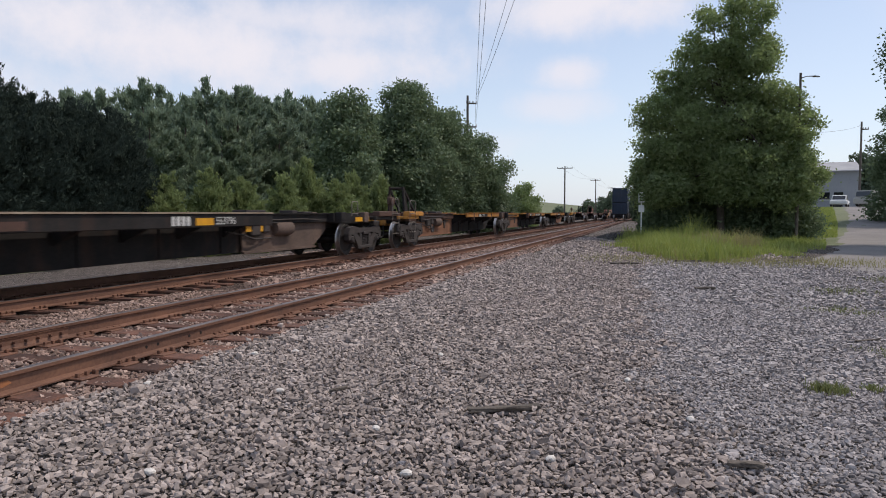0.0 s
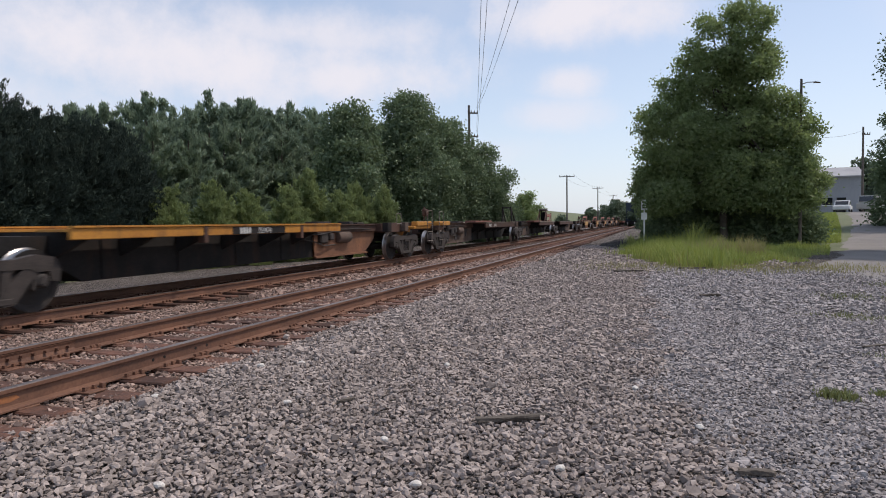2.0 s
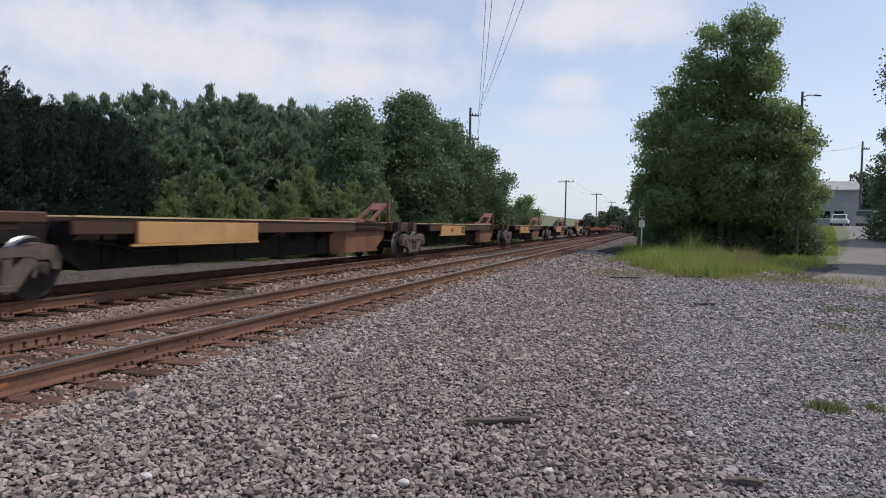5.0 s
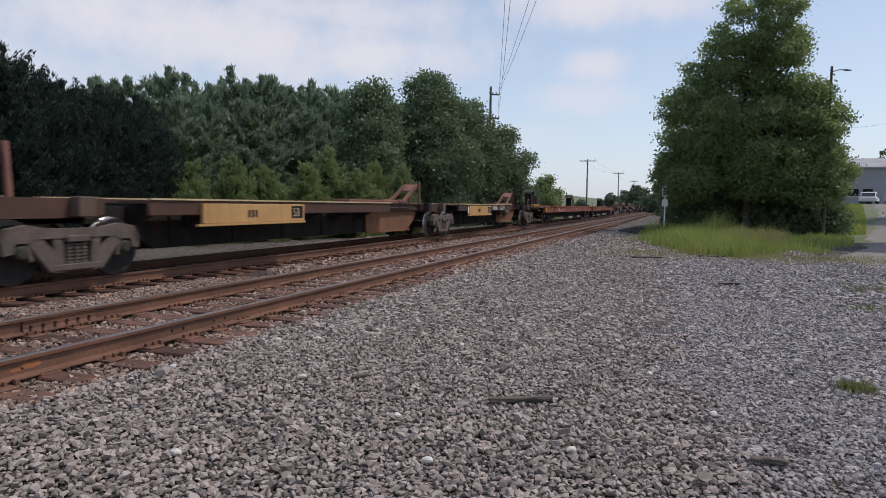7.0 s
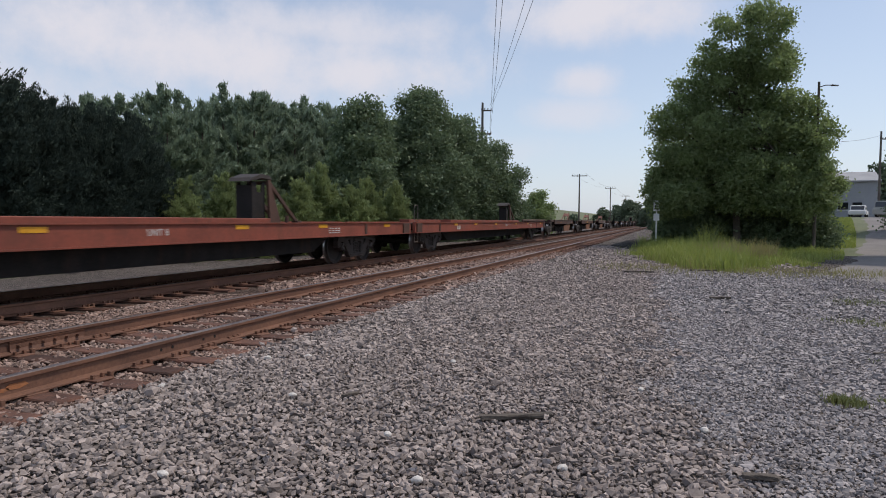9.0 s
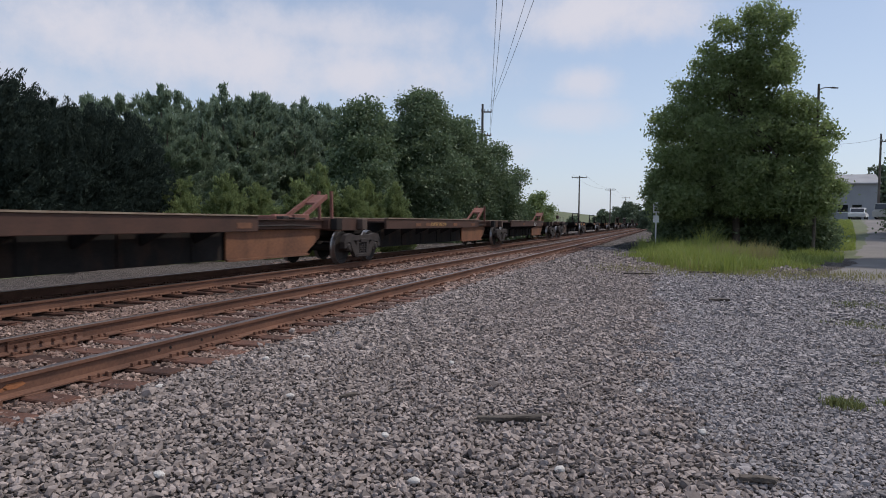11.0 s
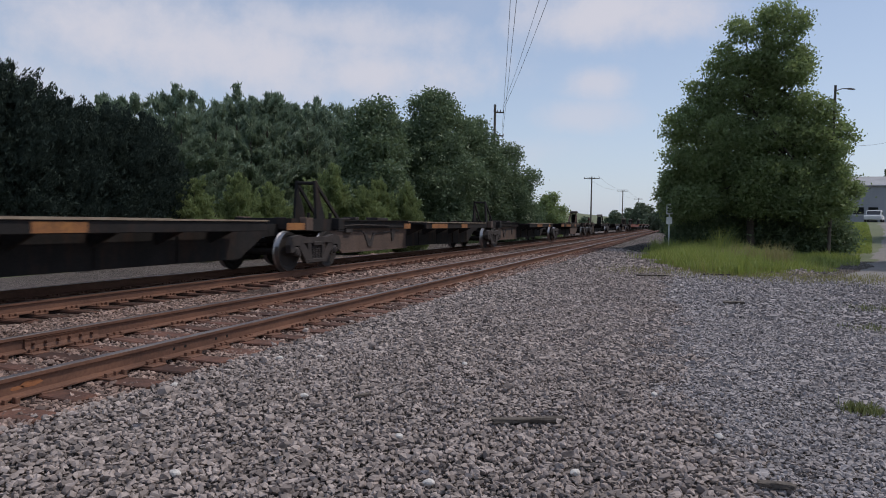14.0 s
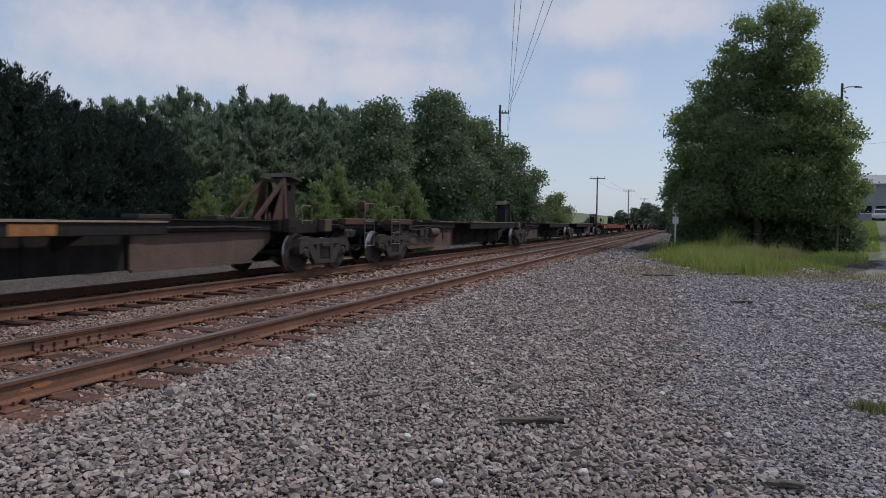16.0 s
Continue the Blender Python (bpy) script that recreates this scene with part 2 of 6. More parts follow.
TRUCKFRAME = material("grimy_cast_frame", (0.058, 0.045, 0.04), (0.024, 0.02, 0.018), scale=4, fine=40, rough=0.8, bump=0.35, dist=0.004)
DUSTYFRAME = material("dusty_cast_frame", (0.15, 0.115, 0.1), (0.07, 0.053, 0.046), scale=4, fine=40, rough=0.85, bump=0.35, dist=0.004)
RUSTPLATE = material("rust_orange_plate", (0.26, 0.115, 0.06), (0.14, 0.068, 0.042), scale=1.2, fine=16, rough=0.8, bump=0.3, dist=0.004, rust=0.4)
ORANGERUST = material("bare_orange_rust", (0.42, 0.16, 0.06), (0.26, 0.11, 0.055), scale=9, fine=60, rough=0.9, bump=0.4, dist=0.002)
ORANGEPATCH = material("rusty_orange_patch", (0.40, 0.17, 0.05), (0.2, 0.085, 0.04), scale=3, fine=22, rough=0.75, bump=0.2, dist=0.003, rust=0.6)
PINKPLATE = material("faded_red_plate", (0.27, 0.115, 0.085), (0.17, 0.075, 0.06), scale=1.5, fine=16, rough=0.75, bump=0.2, rust=0.3)
WHEEL = material("dark_wheel_steel", (0.038, 0.029, 0.025), (0.02, 0.017, 0.016), scale=3, fine=30, rough=0.85, metal=0.0, bump=0.2, dist=0.003)
TREAD = material("polished_wheel_tread", (0.45, 0.43, 0.42), (0.3, 0.28, 0.27), scale=3, fine=30, rough=0.3, metal=0.9, bump=0.0)
FADED = material("faded_yellow_panel", (0.56, 0.34, 0.145), (0.47, 0.255, 0.09), scale=1.4, fine=30, rough=0.7, bump=0.15, dist=0.004, rust=0.2)
PALEEDGE = material("worn_cream_edge", (0.58, 0.47, 0.29), (0.40, 0.28, 0.13), scale=2.0, fine=30, rough=0.7, bump=0.2, dist=0.004)
DECKTOP = material("worn_tread_plate", (0.38, 0.30, 0.22), (0.2, 0.14, 0.1), scale=2, fine=25, rough=0.6, metal=0.2, bump=0.2, dist=0.003)
WHITE = material("lettering_white", (0.62, 0.61, 0.58), (0.42, 0.41, 0.39), scale=6, fine=40, rough=0.7, bump=0.0)
REFLECT = material("yellow_reflector", (0.75, 0.36, 0.02), (0.55, 0.25, 0.02), scale=6, fine=40, rough=0.4, bump=0.0)
POLEWOOD = material("grey_pole_wood", (0.16, 0.135, 0.115), (0.085, 0.07, 0.06), scale=2, fine=30, rough=0.9, bump=0.4, dist=0.01)
WIRE = material("dark_cable", (0.05, 0.05, 0.055), (0.035, 0.035, 0.04), rough=0.6, bump=0.0)
BARK = material("grey_bark", (0.12, 0.095, 0.075), (0.05, 0.04, 0.033), scale=3, fine=20, rough=0.95, bump=0.8, dist=0.03)
PALESTONE = material('pale_stone', (0.66, 0.62, 0.57), (0.5, 0.46, 0.42), scale=20, fine=120, rough=0.85, bump=0.4, dist=0.004)
PLANK = material("weathered_plank", (0.14, 0.115, 0.095), (0.06, 0.05, 0.042), scale=6, fine=60, rough=0.95, bump=0.7, dist=0.006)
SIDING = material("pale_metal_siding", (0.33, 0.34, 0.36), (0.27, 0.28, 0.30), scale=0.6, fine=10, rough=0.6, bump=0.05)
ROOFING = material("grey_roofing", (0.36, 0.36, 0.37), (0.27, 0.27, 0.28), scale=0.6, fine=10, rough=0.7, bump=0.1)
BLUEBOX = material("blue_container_paint", (0.030, 0.045, 0.075), (0.022, 0.033, 0.055), scale=1, fine=15, rough=0.6, bump=0.1, rust=0.2)
CARWHITE = material("white_car_paint", (0.72, 0.72, 0.72), (0.66, 0.66, 0.66), rough=0.25, bump=0.0)
CARTAN = material("silver_tan_car_paint", (0.46, 0.44, 0.40), (0.40, 0.38, 0.35), rough=0.3, bump=0.0)
GLASS = material("dark_window_glass", (0.02, 0.022, 0.025), (0.015, 0.017, 0.02), rough=0.06, bump=0.0, spec=0.9)
TYRE = material("tyre_rubber", (0.02, 0.02, 0.02), (0.015, 0.015, 0.015), rough=0.85, bump=0.1)
CHROME = material("bright_metal", (0.6, 0.6, 0.6), (0.5, 0.5, 0.5), rough=0.25, metal=1.0, bump=0.0)
SIGNWHITE = material("sign_white", (0.75, 0.75, 0.73), (0.62, 0.62, 0.6), rough=0.6, bump=0.0)
LEAF_BIG = leaf_material("broad_leaf", (0.115, 0.17, 0.062), (0.32, 0.40, 0.165), 0.58)
LEAF_DARK = leaf_material("dark_broad_leaf", (0.08, 0.125, 0.065), (0.19, 0.25, 0.13), 0.42)
NEEDLE = leaf_material("pine_needles", (0.095, 0.145, 0.092), (0.28, 0.35, 0.23), 0.43)
# darkened needles: the shade on the near-left trees is in this colour
SHADED_NEEDLE = leaf_material("shaded_needles", (0.04, 0.056, 0.045), (0.062, 0.08, 0.064), 0.12, 0.0)
NEEDLE_YOUNG = leaf_material("young_pine_needles", (0.15, 0.2, 0.08), (0.31, 0.36, 0.15), 0.42, 0.02)
THINRAIL = material('worn_grab_iron', (0.24, 0.2, 0.17), (0.14, 0.11, 0.09), rough=0.6, bump=0.0)
GRASS = leaf_material("tall_grass", (0.19, 0.26, 0.045), (0.38, 0.41, 0.11), 0.45)
WEED = leaf_material('lot_weed', (0.15, 0.17, 0.05), (0.24, 0.25, 0.10), 0.35)
GRASS_DRY = leaf_material("dry_grass", (0.26, 0.24, 0.09), (0.36, 0.32, 0.15), 0.4)
# leaf of the far trees, with the haze before them in its tone
HAZY_LEAF = leaf_material("haze_tinted_leaf", (0.085, 0.12, 0.075), (0.14, 0.18, 0.11), 0.3)


# ---- mesh helpers ----
def done(bm, name, mat):
    me = bpy.data.meshes.new(name)
    bmesh.ops.recalc_face_normals(bm, faces=bm.faces)
    bm.to_mesh(me)
    bm.free()
    me.materials.append(mat)
    return me


def part(name, bm, mat, parent, label="", at=None):
    me = bm if isinstance(bm, bpy.types.Mesh) else done(bm, name, mat)
    ob = new(name, me)
    ob.parent = parent
    if at is not None:
        ob.matrix_basis = at
    if label:
        tagged(ob, label)
    return ob


def smooth(me, angle=40):
    me.shade_smooth()
    me.set_sharp_from_angle(angle=radians(angle))
    return me


def thing(name, label, category, at=None, group="", kind=""):
    ob = new(name)
    ob.empty_display_size = 0.3
    if at is not None:
        ob.matrix_basis = at
    return tagged(ob, label, category, group, kind)


def box(bm, x0, x1, y0, y1, z0, z1, bevel=0.0, turn=None):
    r = bmesh.ops.create_cube(bm, size=1)
    m = Matrix.Translation(((x0 + x1) / 2, (y0 + y1) / 2, (z0 + z1) / 2)) @ Matrix.Diagonal((abs(x1 - x0), abs(y1 - y0), abs(z1 - z0), 1))
    bmesh.ops.transform(bm, matrix=(turn @ m) if turn else m, verts=r["verts"])
    if bevel:
        es = list({e for v in r["verts"] for e in v.link_edges})
        bmesh.ops.bevel(bm, geom=es, offset=bevel, segments=1, affect="EDGES")
    return r["verts"]


def rod(bm, a, b, r0, r1=None, seg=8):
    a, b = Vector(a), Vector(b)
    m = Matrix.Translation((a + b) / 2) @ (b - a).to_track_quat("Z", "Y").to_matrix().to_4x4()
    return bmesh.ops.create_cone(bm, cap_ends=True, segments=seg, radius1=r0, radius2=r0 if r1 is None else r1, depth=(b - a).length, matrix=m)["verts"]


def bar(bm, a, b, w, h):
    """A square bar from a to b, w wide across x and h thick."""
    a, b = Vector(a), Vector(b)
    d = (b - a).normalized()
    side = Vector((1, 0, 0)) if abs(d.x) < 0.9 else Vector((0, 1, 0))
    up = d.cross(side).normalized()
    side = up.cross(d).normalized()
    vs = [bm.verts.new(p + side * sx * w / 2 + up * sz * h / 2) for p in (a, b) for sx, sz in ((-1, -1), (1, -1), (1, 1), (-1, 1))]
    for q in ((0, 1, 2, 3), (7, 6, 5, 4), (0, 4, 5, 1), (1, 5, 6, 2), (2, 6, 7, 3), (3, 7, 4, 0)):
        bm.faces.new([vs[i] for i in q])


def prism(bm, pts, x0, x1, axis="x"):
    """A polygon pts of (u, v) drawn out from x0 to x1; the axes are (y, z), (x, z) or (x, y)."""
    def at(u, v, w):
        return (w, u, v) if axis == "x" else (u, w, v) if axis == "y" else (u, v, w)
    a = [bm.verts.new(at(u, v, x0)) for u, v in pts]
    b = [bm.verts.new(at(u, v, x1)) for u, v in pts]
    n = len(pts)
    bm.faces.new(a), bm.faces.new(b[::-1])
    for i in range(n):
        bm.faces.new((a[i], b[i], b[(i + 1) % n], a[(i + 1) % n]))


def tube(bm, pts, r, seg=6):
    for a, b in zip(pts, pts[1:]):
        rod(bm, a, b, r, seg=seg)


def sweep(bm, pts, r, seg=6):
    """A bent round bar in one piece, in a plane of even x."""
    pts = [Vector(p) for p in pts]
    rings = []
    for i, p in enumerate(pts):
        d = (pts[min(i + 1, len(pts) - 1)] - pts[max(i - 1, 0)]).normalized()
        side = d.cross(Vector((1, 0, 0))).normalized()
        rings.append([bm.verts.new(p + r * (math.cos(2 * math.pi * j / seg) * side + math.sin(2 * math.pi * j / seg) * Vector((1, 0, 0)))) for j in range(seg)])
    for a, b in zip(rings, rings[1:]):
        for j in range(seg):
            bm.faces.new((a[j], a[(j + 1) % seg], b[(j + 1) % seg], b[j]))
    bm.faces.new(rings[0][::-1]), bm.faces.new(rings[-1])


def lathe(bm, prof, axis="x", seg=20):
    """A turned body: prof of (along, radius) round an axis through the origin."""
    rings = []
    for u, r in prof:
        ring = []
        for i in range(seg):
            a = 2 * math.pi * i / seg
            c, s = r * math.cos(a), r * math.sin(a)
            ring.append(bm.verts.new((u, c, s) if axis == "x" else (c, u, s) if axis == "y" else (c, s, u)))
        rings.append(ring)
    for p, q in zip(rings, rings[1:]):
        for i in range(seg):
            bm.faces.new((p[i], p[(i + 1) % seg], q[(i + 1) % seg], q[i]))
    bm.faces.new(rings[0][::-1]), bm.faces.new(rings[-1])


def cards(centres, size, rng, aspect=1.0, up=0.0, dirs=None, spread=1.0):
    """Vertices and faces of small leaf-shaped quads at centres, freely turned; dirs pulls their length along given directions."""
    n = len(centres)
    a = rng.normal(size=(n, 3)) * spread
    if dirs is not None:
        a = a * 0.45 + dirs
    a[:, 2] += up
    a /= np.linalg.norm(a, axis=1, keepdims=True) + 1e-9
    b = np.cross(a, rng.normal(size=(n, 3)))
    b /= np.linalg.norm(b, axis=1, keepdims=True) + 1e-9
    s = (size * rng.uniform(0.6, 1.35, n))[:, None]
    a, b = a * s, b * s * aspect
    v = np.stack([centres - a * 0.5, centres + b * 0.42 - a * 0.05, centres + a * 0.5, centres - b * 0.42 - a * 0.05], 1).reshape(-1, 3)
    return v, np.arange(4 * n).reshape(-1, 4)


def sprays(centres, size, rng, aspect=0.3, dirs=None):
    """Vertices and faces of small three-cornered needle sprays, drawn upwards or along dirs."""
    n = len(centres)
    a = rng.normal(size=(n, 3)) + (0, 0, 0.35) if dirs is None else rng.normal(0, 0.42, (n, 3)) + dirs
    a /= np.linalg.norm(a, axis=1, keepdims=True) + 1e-9
    b = np.cross(a, rng.normal(size=(n, 3)))
    b /= np.linalg.norm(b, axis=1, keepdims=True) + 1e-9
    s = (size * rng.uniform(0.6, 1.4, n))[:, None]
    a, b = a * s, b * s * aspect
    return np.stack([centres - b - a * 0.35, centres + b - a * 0.35, centres + a * 0.8], 1).reshape(-1, 3), np.arange(3 * n).reshape(-1, 3)


def raw_mesh(name, v, f, mat):
    me = bpy.data.meshes.new(name)
    me.from_pydata(v.tolist(), [], f.tolist())
    me.materials.append(mat)
    return me


# ---- the ground and the line ----
RAILTOP = 0.365
NEAR_C, FAR_C = -5.54, -9.45      # track centre lines, both along y
GAUGE = 1.505                     # between the middles of the rail heads


def step(a, b, v):
    k = min(1.0, max(0.0, (v - a) / (b - a)))
    return k * k * (3 - 2 * k)


def ground_z(x, y):
    z = 2.35 * step(34, 92, y) * step(4, 15, x)
    z += 9.0 * step(180, 420, y) * step(-28, -70, x)
    z += 0.03 * noise.noise(Vector((x * 0.25, y * 0.25, 0))) + 0.02 * noise.noise(Vector((x * 0.9, y * 0.9, 3))) if abs(x) < 60 and y < 90 else 0
    z -= 0.12 * step(-11.5, -13, x) * step(-40, -30, x)
    return z


def grid_axis(a, b, fine0, fine1, small, grow):
    vals = list(np.arange(fine0, fine1, small))
    d, v = small, fine1
    while v < b:
        vals.append(v)
        d *= grow
        v += d
    vals.append(b)
    d, v = small, fine0 - small
    while v > a:
        vals.insert(0, v)
        d *= grow
        v -= d
    vals.insert(0, a)
    return vals


def build_ground():
    xs, ys = grid_axis(-2500, 2500, -16, 14, 0.5, 1.25), grid_axis(-300, 3500, -4, 60, 0.6, 1.22)
    v = [(x, y, ground_z(x, y)) for y in ys for x in xs]
    w = len(xs)
    f = [(j * w + i, j * w + i + 1, (j + 1) * w + i + 1, (j + 1) * w + i) for j in range(len(ys) - 1) for i in range(w - 1)]
    me = bpy.data.meshes.new("ground")
    me.from_pydata(v, [], f)
    me.materials.append(GRAVEL), me.materials.append(DIRT)
    for p in me.polygons:
        c = p.center
        lot = -17 < c.x < 9.5 + 0.02 * c.y and c.y < 37
        strip = -17 < c.x < -0.5 and c.y < 400
        p.material_index = 0 if lot or strip else 1
    smooth(me, 60)
    tagged(new("ground", me), "grey crushed-stone lot that runs into meadow", "ground", kind="structure")


def build_ballast():
    prof = [(-13.4, -0.1), (-12.2, 0.1), (-8.2, 0.142), (-7.45, 0.15), (-6.6, 0.142), (-4.15, 0.14), (-3.5, 0.1), (-2.3, 0.02), (-1.6, -0.06)]
    ys = grid_axis(-60, 900, -4, 40, 0.5, 1.2)
    v, f, w = [], [], len(prof)
    for y in ys:
        for x, z in prof:
            v.append((x + 0.06 * noise.noise(Vector((x, y * 0.7, 5))), y, z + 0.02 * noise.noise(Vector((x * 2, y * 1.3, 1)))))
    for j in range(len(ys) - 1):
        f += [(j * w + i, j * w + i + 1, (j + 1) * w + i + 1, (j + 1) * w + i) for i in range(w - 1)]
    me = bpy.data.meshes.new("ballast_bed")
    me.from_pydata(v, [], f)
    me.materials.append(BALLAST), me.materials.append(GRAVEL)
    for p in me.polygons:
        p.material_index = 0 if -11.4 < p.center.x < -4.0 else 1
    smooth(me, 60)
    tagged(new("ballast_bed", me), "rust-dusted crushed-stone bed under the two tracks", "ballast", kind="structure")


def build_mound():
    v, f, n, m = [], [], 15, 25
    for j in range(m):
        for i in range(n):
            u, w = 2 * i / (n - 1) - 1, 2 * j / (m - 1) - 1
            k = max(0.0, 1 - u * u) ** 0.8 * max(0.0, 1 - w * w)
            x, y = -1.9 + 1.6 * u + 0.25 * w, 45 + 7.0 * w
            v.append((x, y, ground_z(x, y) - 0.05 + 0.42 * k * (1 + 0.5 * noise.noise(Vector((x * 1.2, y * 0.6, 8))))))
    for j in range(m - 1):
        f += [(j * n + i, j * n + i + 1, (j + 1) * n + i + 1, (j + 1) * n + i) for i in range(n - 1)]
    me = bpy.data.meshes.new("gravel_mound")
    me.from_pydata(v, [], f)
    me.materials.append(DARKHEAP)
    smooth(me, 60)
    tagged(new("gravel_mound", me), "low dark mound of fine stone beside the line", "mound", kind="structure")


ROUGH_BLOCK = (np.array([(-1, -1, -1), (1, -1, -1), (1, 1, -1), (-1, 1, -1), (-1, -1, 1), (1, -1, 1), (1, 1, 1), (-1, 1, 1)], float) * 0.5,
               [(4, 5, 6, 7), (0, 1, 5, 4), (1, 2, 6, 5), (2, 3, 7, 6), (3, 0, 4, 7)])


def round_block():
    bm = bmesh.new()
    bmesh.ops.create_icosphere(bm, subdivisions=1, radius=0.62)
    got = np.array([v.co[:] for v in bm.verts]), [tuple(v.index for v in f.verts) for f in bm.faces]
    bm.free()
    return got


def stones(name, label, spots, size, mat, seed, block=ROUGH_BLOCK):
    """Broken stones as one mesh: each an uneven, flattened lump that lies nearly level."""
    rng = np.random.default_rng(seed)
    n = len(spots)
    base, faces = block
    k = len(base)
    v = base[None] * rng.uniform(0.7, 1.3, (n, 1, 3)) * np.array([1.25, 0.85, 0.7]) + rng.normal(0, 0.15, (n, k, 3))
    a, b = rng.uniform(0, 2 * np.pi, n), rng.normal(0, 0.6, n)
    ca, sa, cb, sb = np.cos(a), np.sin(a), np.cos(b), np.sin(b)
    z0 = np.zeros(n)
    rz = np.stack([np.stack([ca, -sa, z0], 1), np.stack([sa, ca, z0], 1), np.stack([z0, z0, z0 + 1], 1)], 1)
    rx = np.stack([np.stack([z0 + 1, z0, z0], 1), np.stack([z0, cb, -sb], 1), np.stack([z0, sb, cb], 1)], 1)
    s = size * np.exp(rng.normal(0, 0.19, n))
    v = np.einsum("nij,nkj->nki", rz @ rx, v) * s[:, None, None] + np.asarray(spots)[:, None, :]
    quads = np.array(faces)
    me = raw_mesh(name, v.reshape(-1, 3), (quads[None] + k * np.arange(n)[:, None, None]).reshape(-1, quads.shape[1]), mat)
    return tagged(new(name, me), label, "gravel", kind="stuff")


def bed_z(x):
    return float(np.interp(x, [-13.4, -12.2, -8.2, -4.15, -3.5, -2.3, -1.6], [-0.1, 0.1, 0.142, 0.14, 0.1, 0.02, 0.0]))


def scatter(gap, az0, az1, r0, r1, keep, rng):
    """Places about gap apart, shaken off a grid, in a sector of the ground."""
    xs, ys = np.arange(-r1, r1, gap), np.arange(0, r1, gap)
    gx, gy = np.meshgrid(xs, ys)
    gx = (gx + gap * 0.5 * (np.arange(len(ys)) % 2)[:, None]).ravel() + rng.normal(0, gap * 0.22, gx.size)
    gy = gy.ravel() + rng.normal(0, gap * 0.22, gy.size)
    d, az = np.hypot(gx, gy), np.degrees(np.arctan2(gx, gy))
    ok = (d > r0) & (d < r1) & (az > az0) & (az < az1)
    return [(x, y, max(ground_z(x, y), bed_z(x)) + rng.normal(0, gap * 0.2)) for x, y in zip(gx[ok].tolist(), gy[ok].tolist()) if keep(x, y)]


def fine_side(x, y):
    """Past this line the lot is finer, paler stone, packed by wheels."""
    return x + 0.6 * noise.noise(Vector((x * 0.6, y * 0.35, 7))) + 0.5 * noise.noise(Vector((x * 3, y * 2, 1))) + 0.6 * noise.noise(Vector((x * 21, y * 19, 2))) > 0.25 - 0.03 * y


def build_stones():
    rng = np.random.default_rng(11)
    lot = lambda x, y: x > -4.25
    coarse = lambda x, y: x > -4.25 and not fine_side(x, y)
    fine = lambda x, y: fine_side(x, y) and (y < 13 or rng.random() < min(1.0, 1.15 - (x - 2.6) / 3.4))
    lump = round_block()
    say, pack = "loose grey crushed stones on the lot", "fine pale grey crushed stone packed on the lot"
    up = lambda spots, d: [(x, y, z + d) for x, y, z in spots]
    stones("gravel", say, up(scatter(0.040, -60, 22, 2.6, 7.5, coarse, rng), 0.010), 0.0325, STONE, 1, lump)
    stones("gravel", pack, up(scatter(0.033, -30, 22, 2.6, 7.0, fine, rng), 0.006), 0.027, FINE, 21, lump)
    stones("gravel", say, up(scatter(0.044, -50, 21, 7.5, 12.5, coarse, rng), 0.008), 0.035, STONE, 2)
    stones("gravel", pack, up(scatter(0.038, -20, 21, 7.0, 12.5, fine, rng), 0.006), 0.028, FINE, 22)
    stones("gravel", say, up(scatter(0.058, -22, 20, 12.5, 24, coarse, rng), 0.008), 0.042, STONE, 3)
    stones("gravel", pack, up(scatter(0.062, -12, 20, 12.5, 24, fine, rng), 0.004), 0.042, FINE, 23)
    stones("gravel", say, up(scatter(0.33, -52, 5, 3.0, 11.0, coarse, rng), 0.012), 0.042, STONE, 9, lump)
    stones("gravel", say, up(scatter(0.1, -9, 17, 24, 40, lambda x, y: -4 < x < 5 - 1.5 * rng.random(), rng), 0.006), 0.075, STONE, 12)
    stones("gravel", say, up(scatter(0.066, -91, 91, 0, 7.0, lambda x, y: lot(x, y) and (math.hypot(x, y) < 2.6 or not -60 < math.degrees(math.atan2(x, y)) < 22), rng), 0.008), 0.055, STONE, 14)
    bed = lambda x, y: -8.15 < x < -4.2 or -12.9 < x < -10.4
    say = "rust-dusted broken stones between the ties"
    stones("track_ballast", say, [(x, y, z + 0.008) for x, y, z in scatter(0.044, -62, -14, 4.5, 13, bed, rng)], 0.036, RUSTY_STONE, 4, lump)
    stones("track_ballast", say, [(x, y, z + 0.008) for x, y, z in scatter(0.07, -34, -5, 13, 30, bed, rng)], 0.06, RUSTY_STONE, 5)


RAIL_PROFILE = [(-0.07, 0), (0.07, 0), (0.07, 0.012), (0.012, 0.032), (0.010, 0.125), (0.036, 0.137), (0.037, 0.166), (0.028, 0.172), (-0.028, 0.172), (-0.037, 0.166), (-0.036, 0.137), (-0.010, 0.125), (-0.012, 0.032), (-0.07, 0.012)]


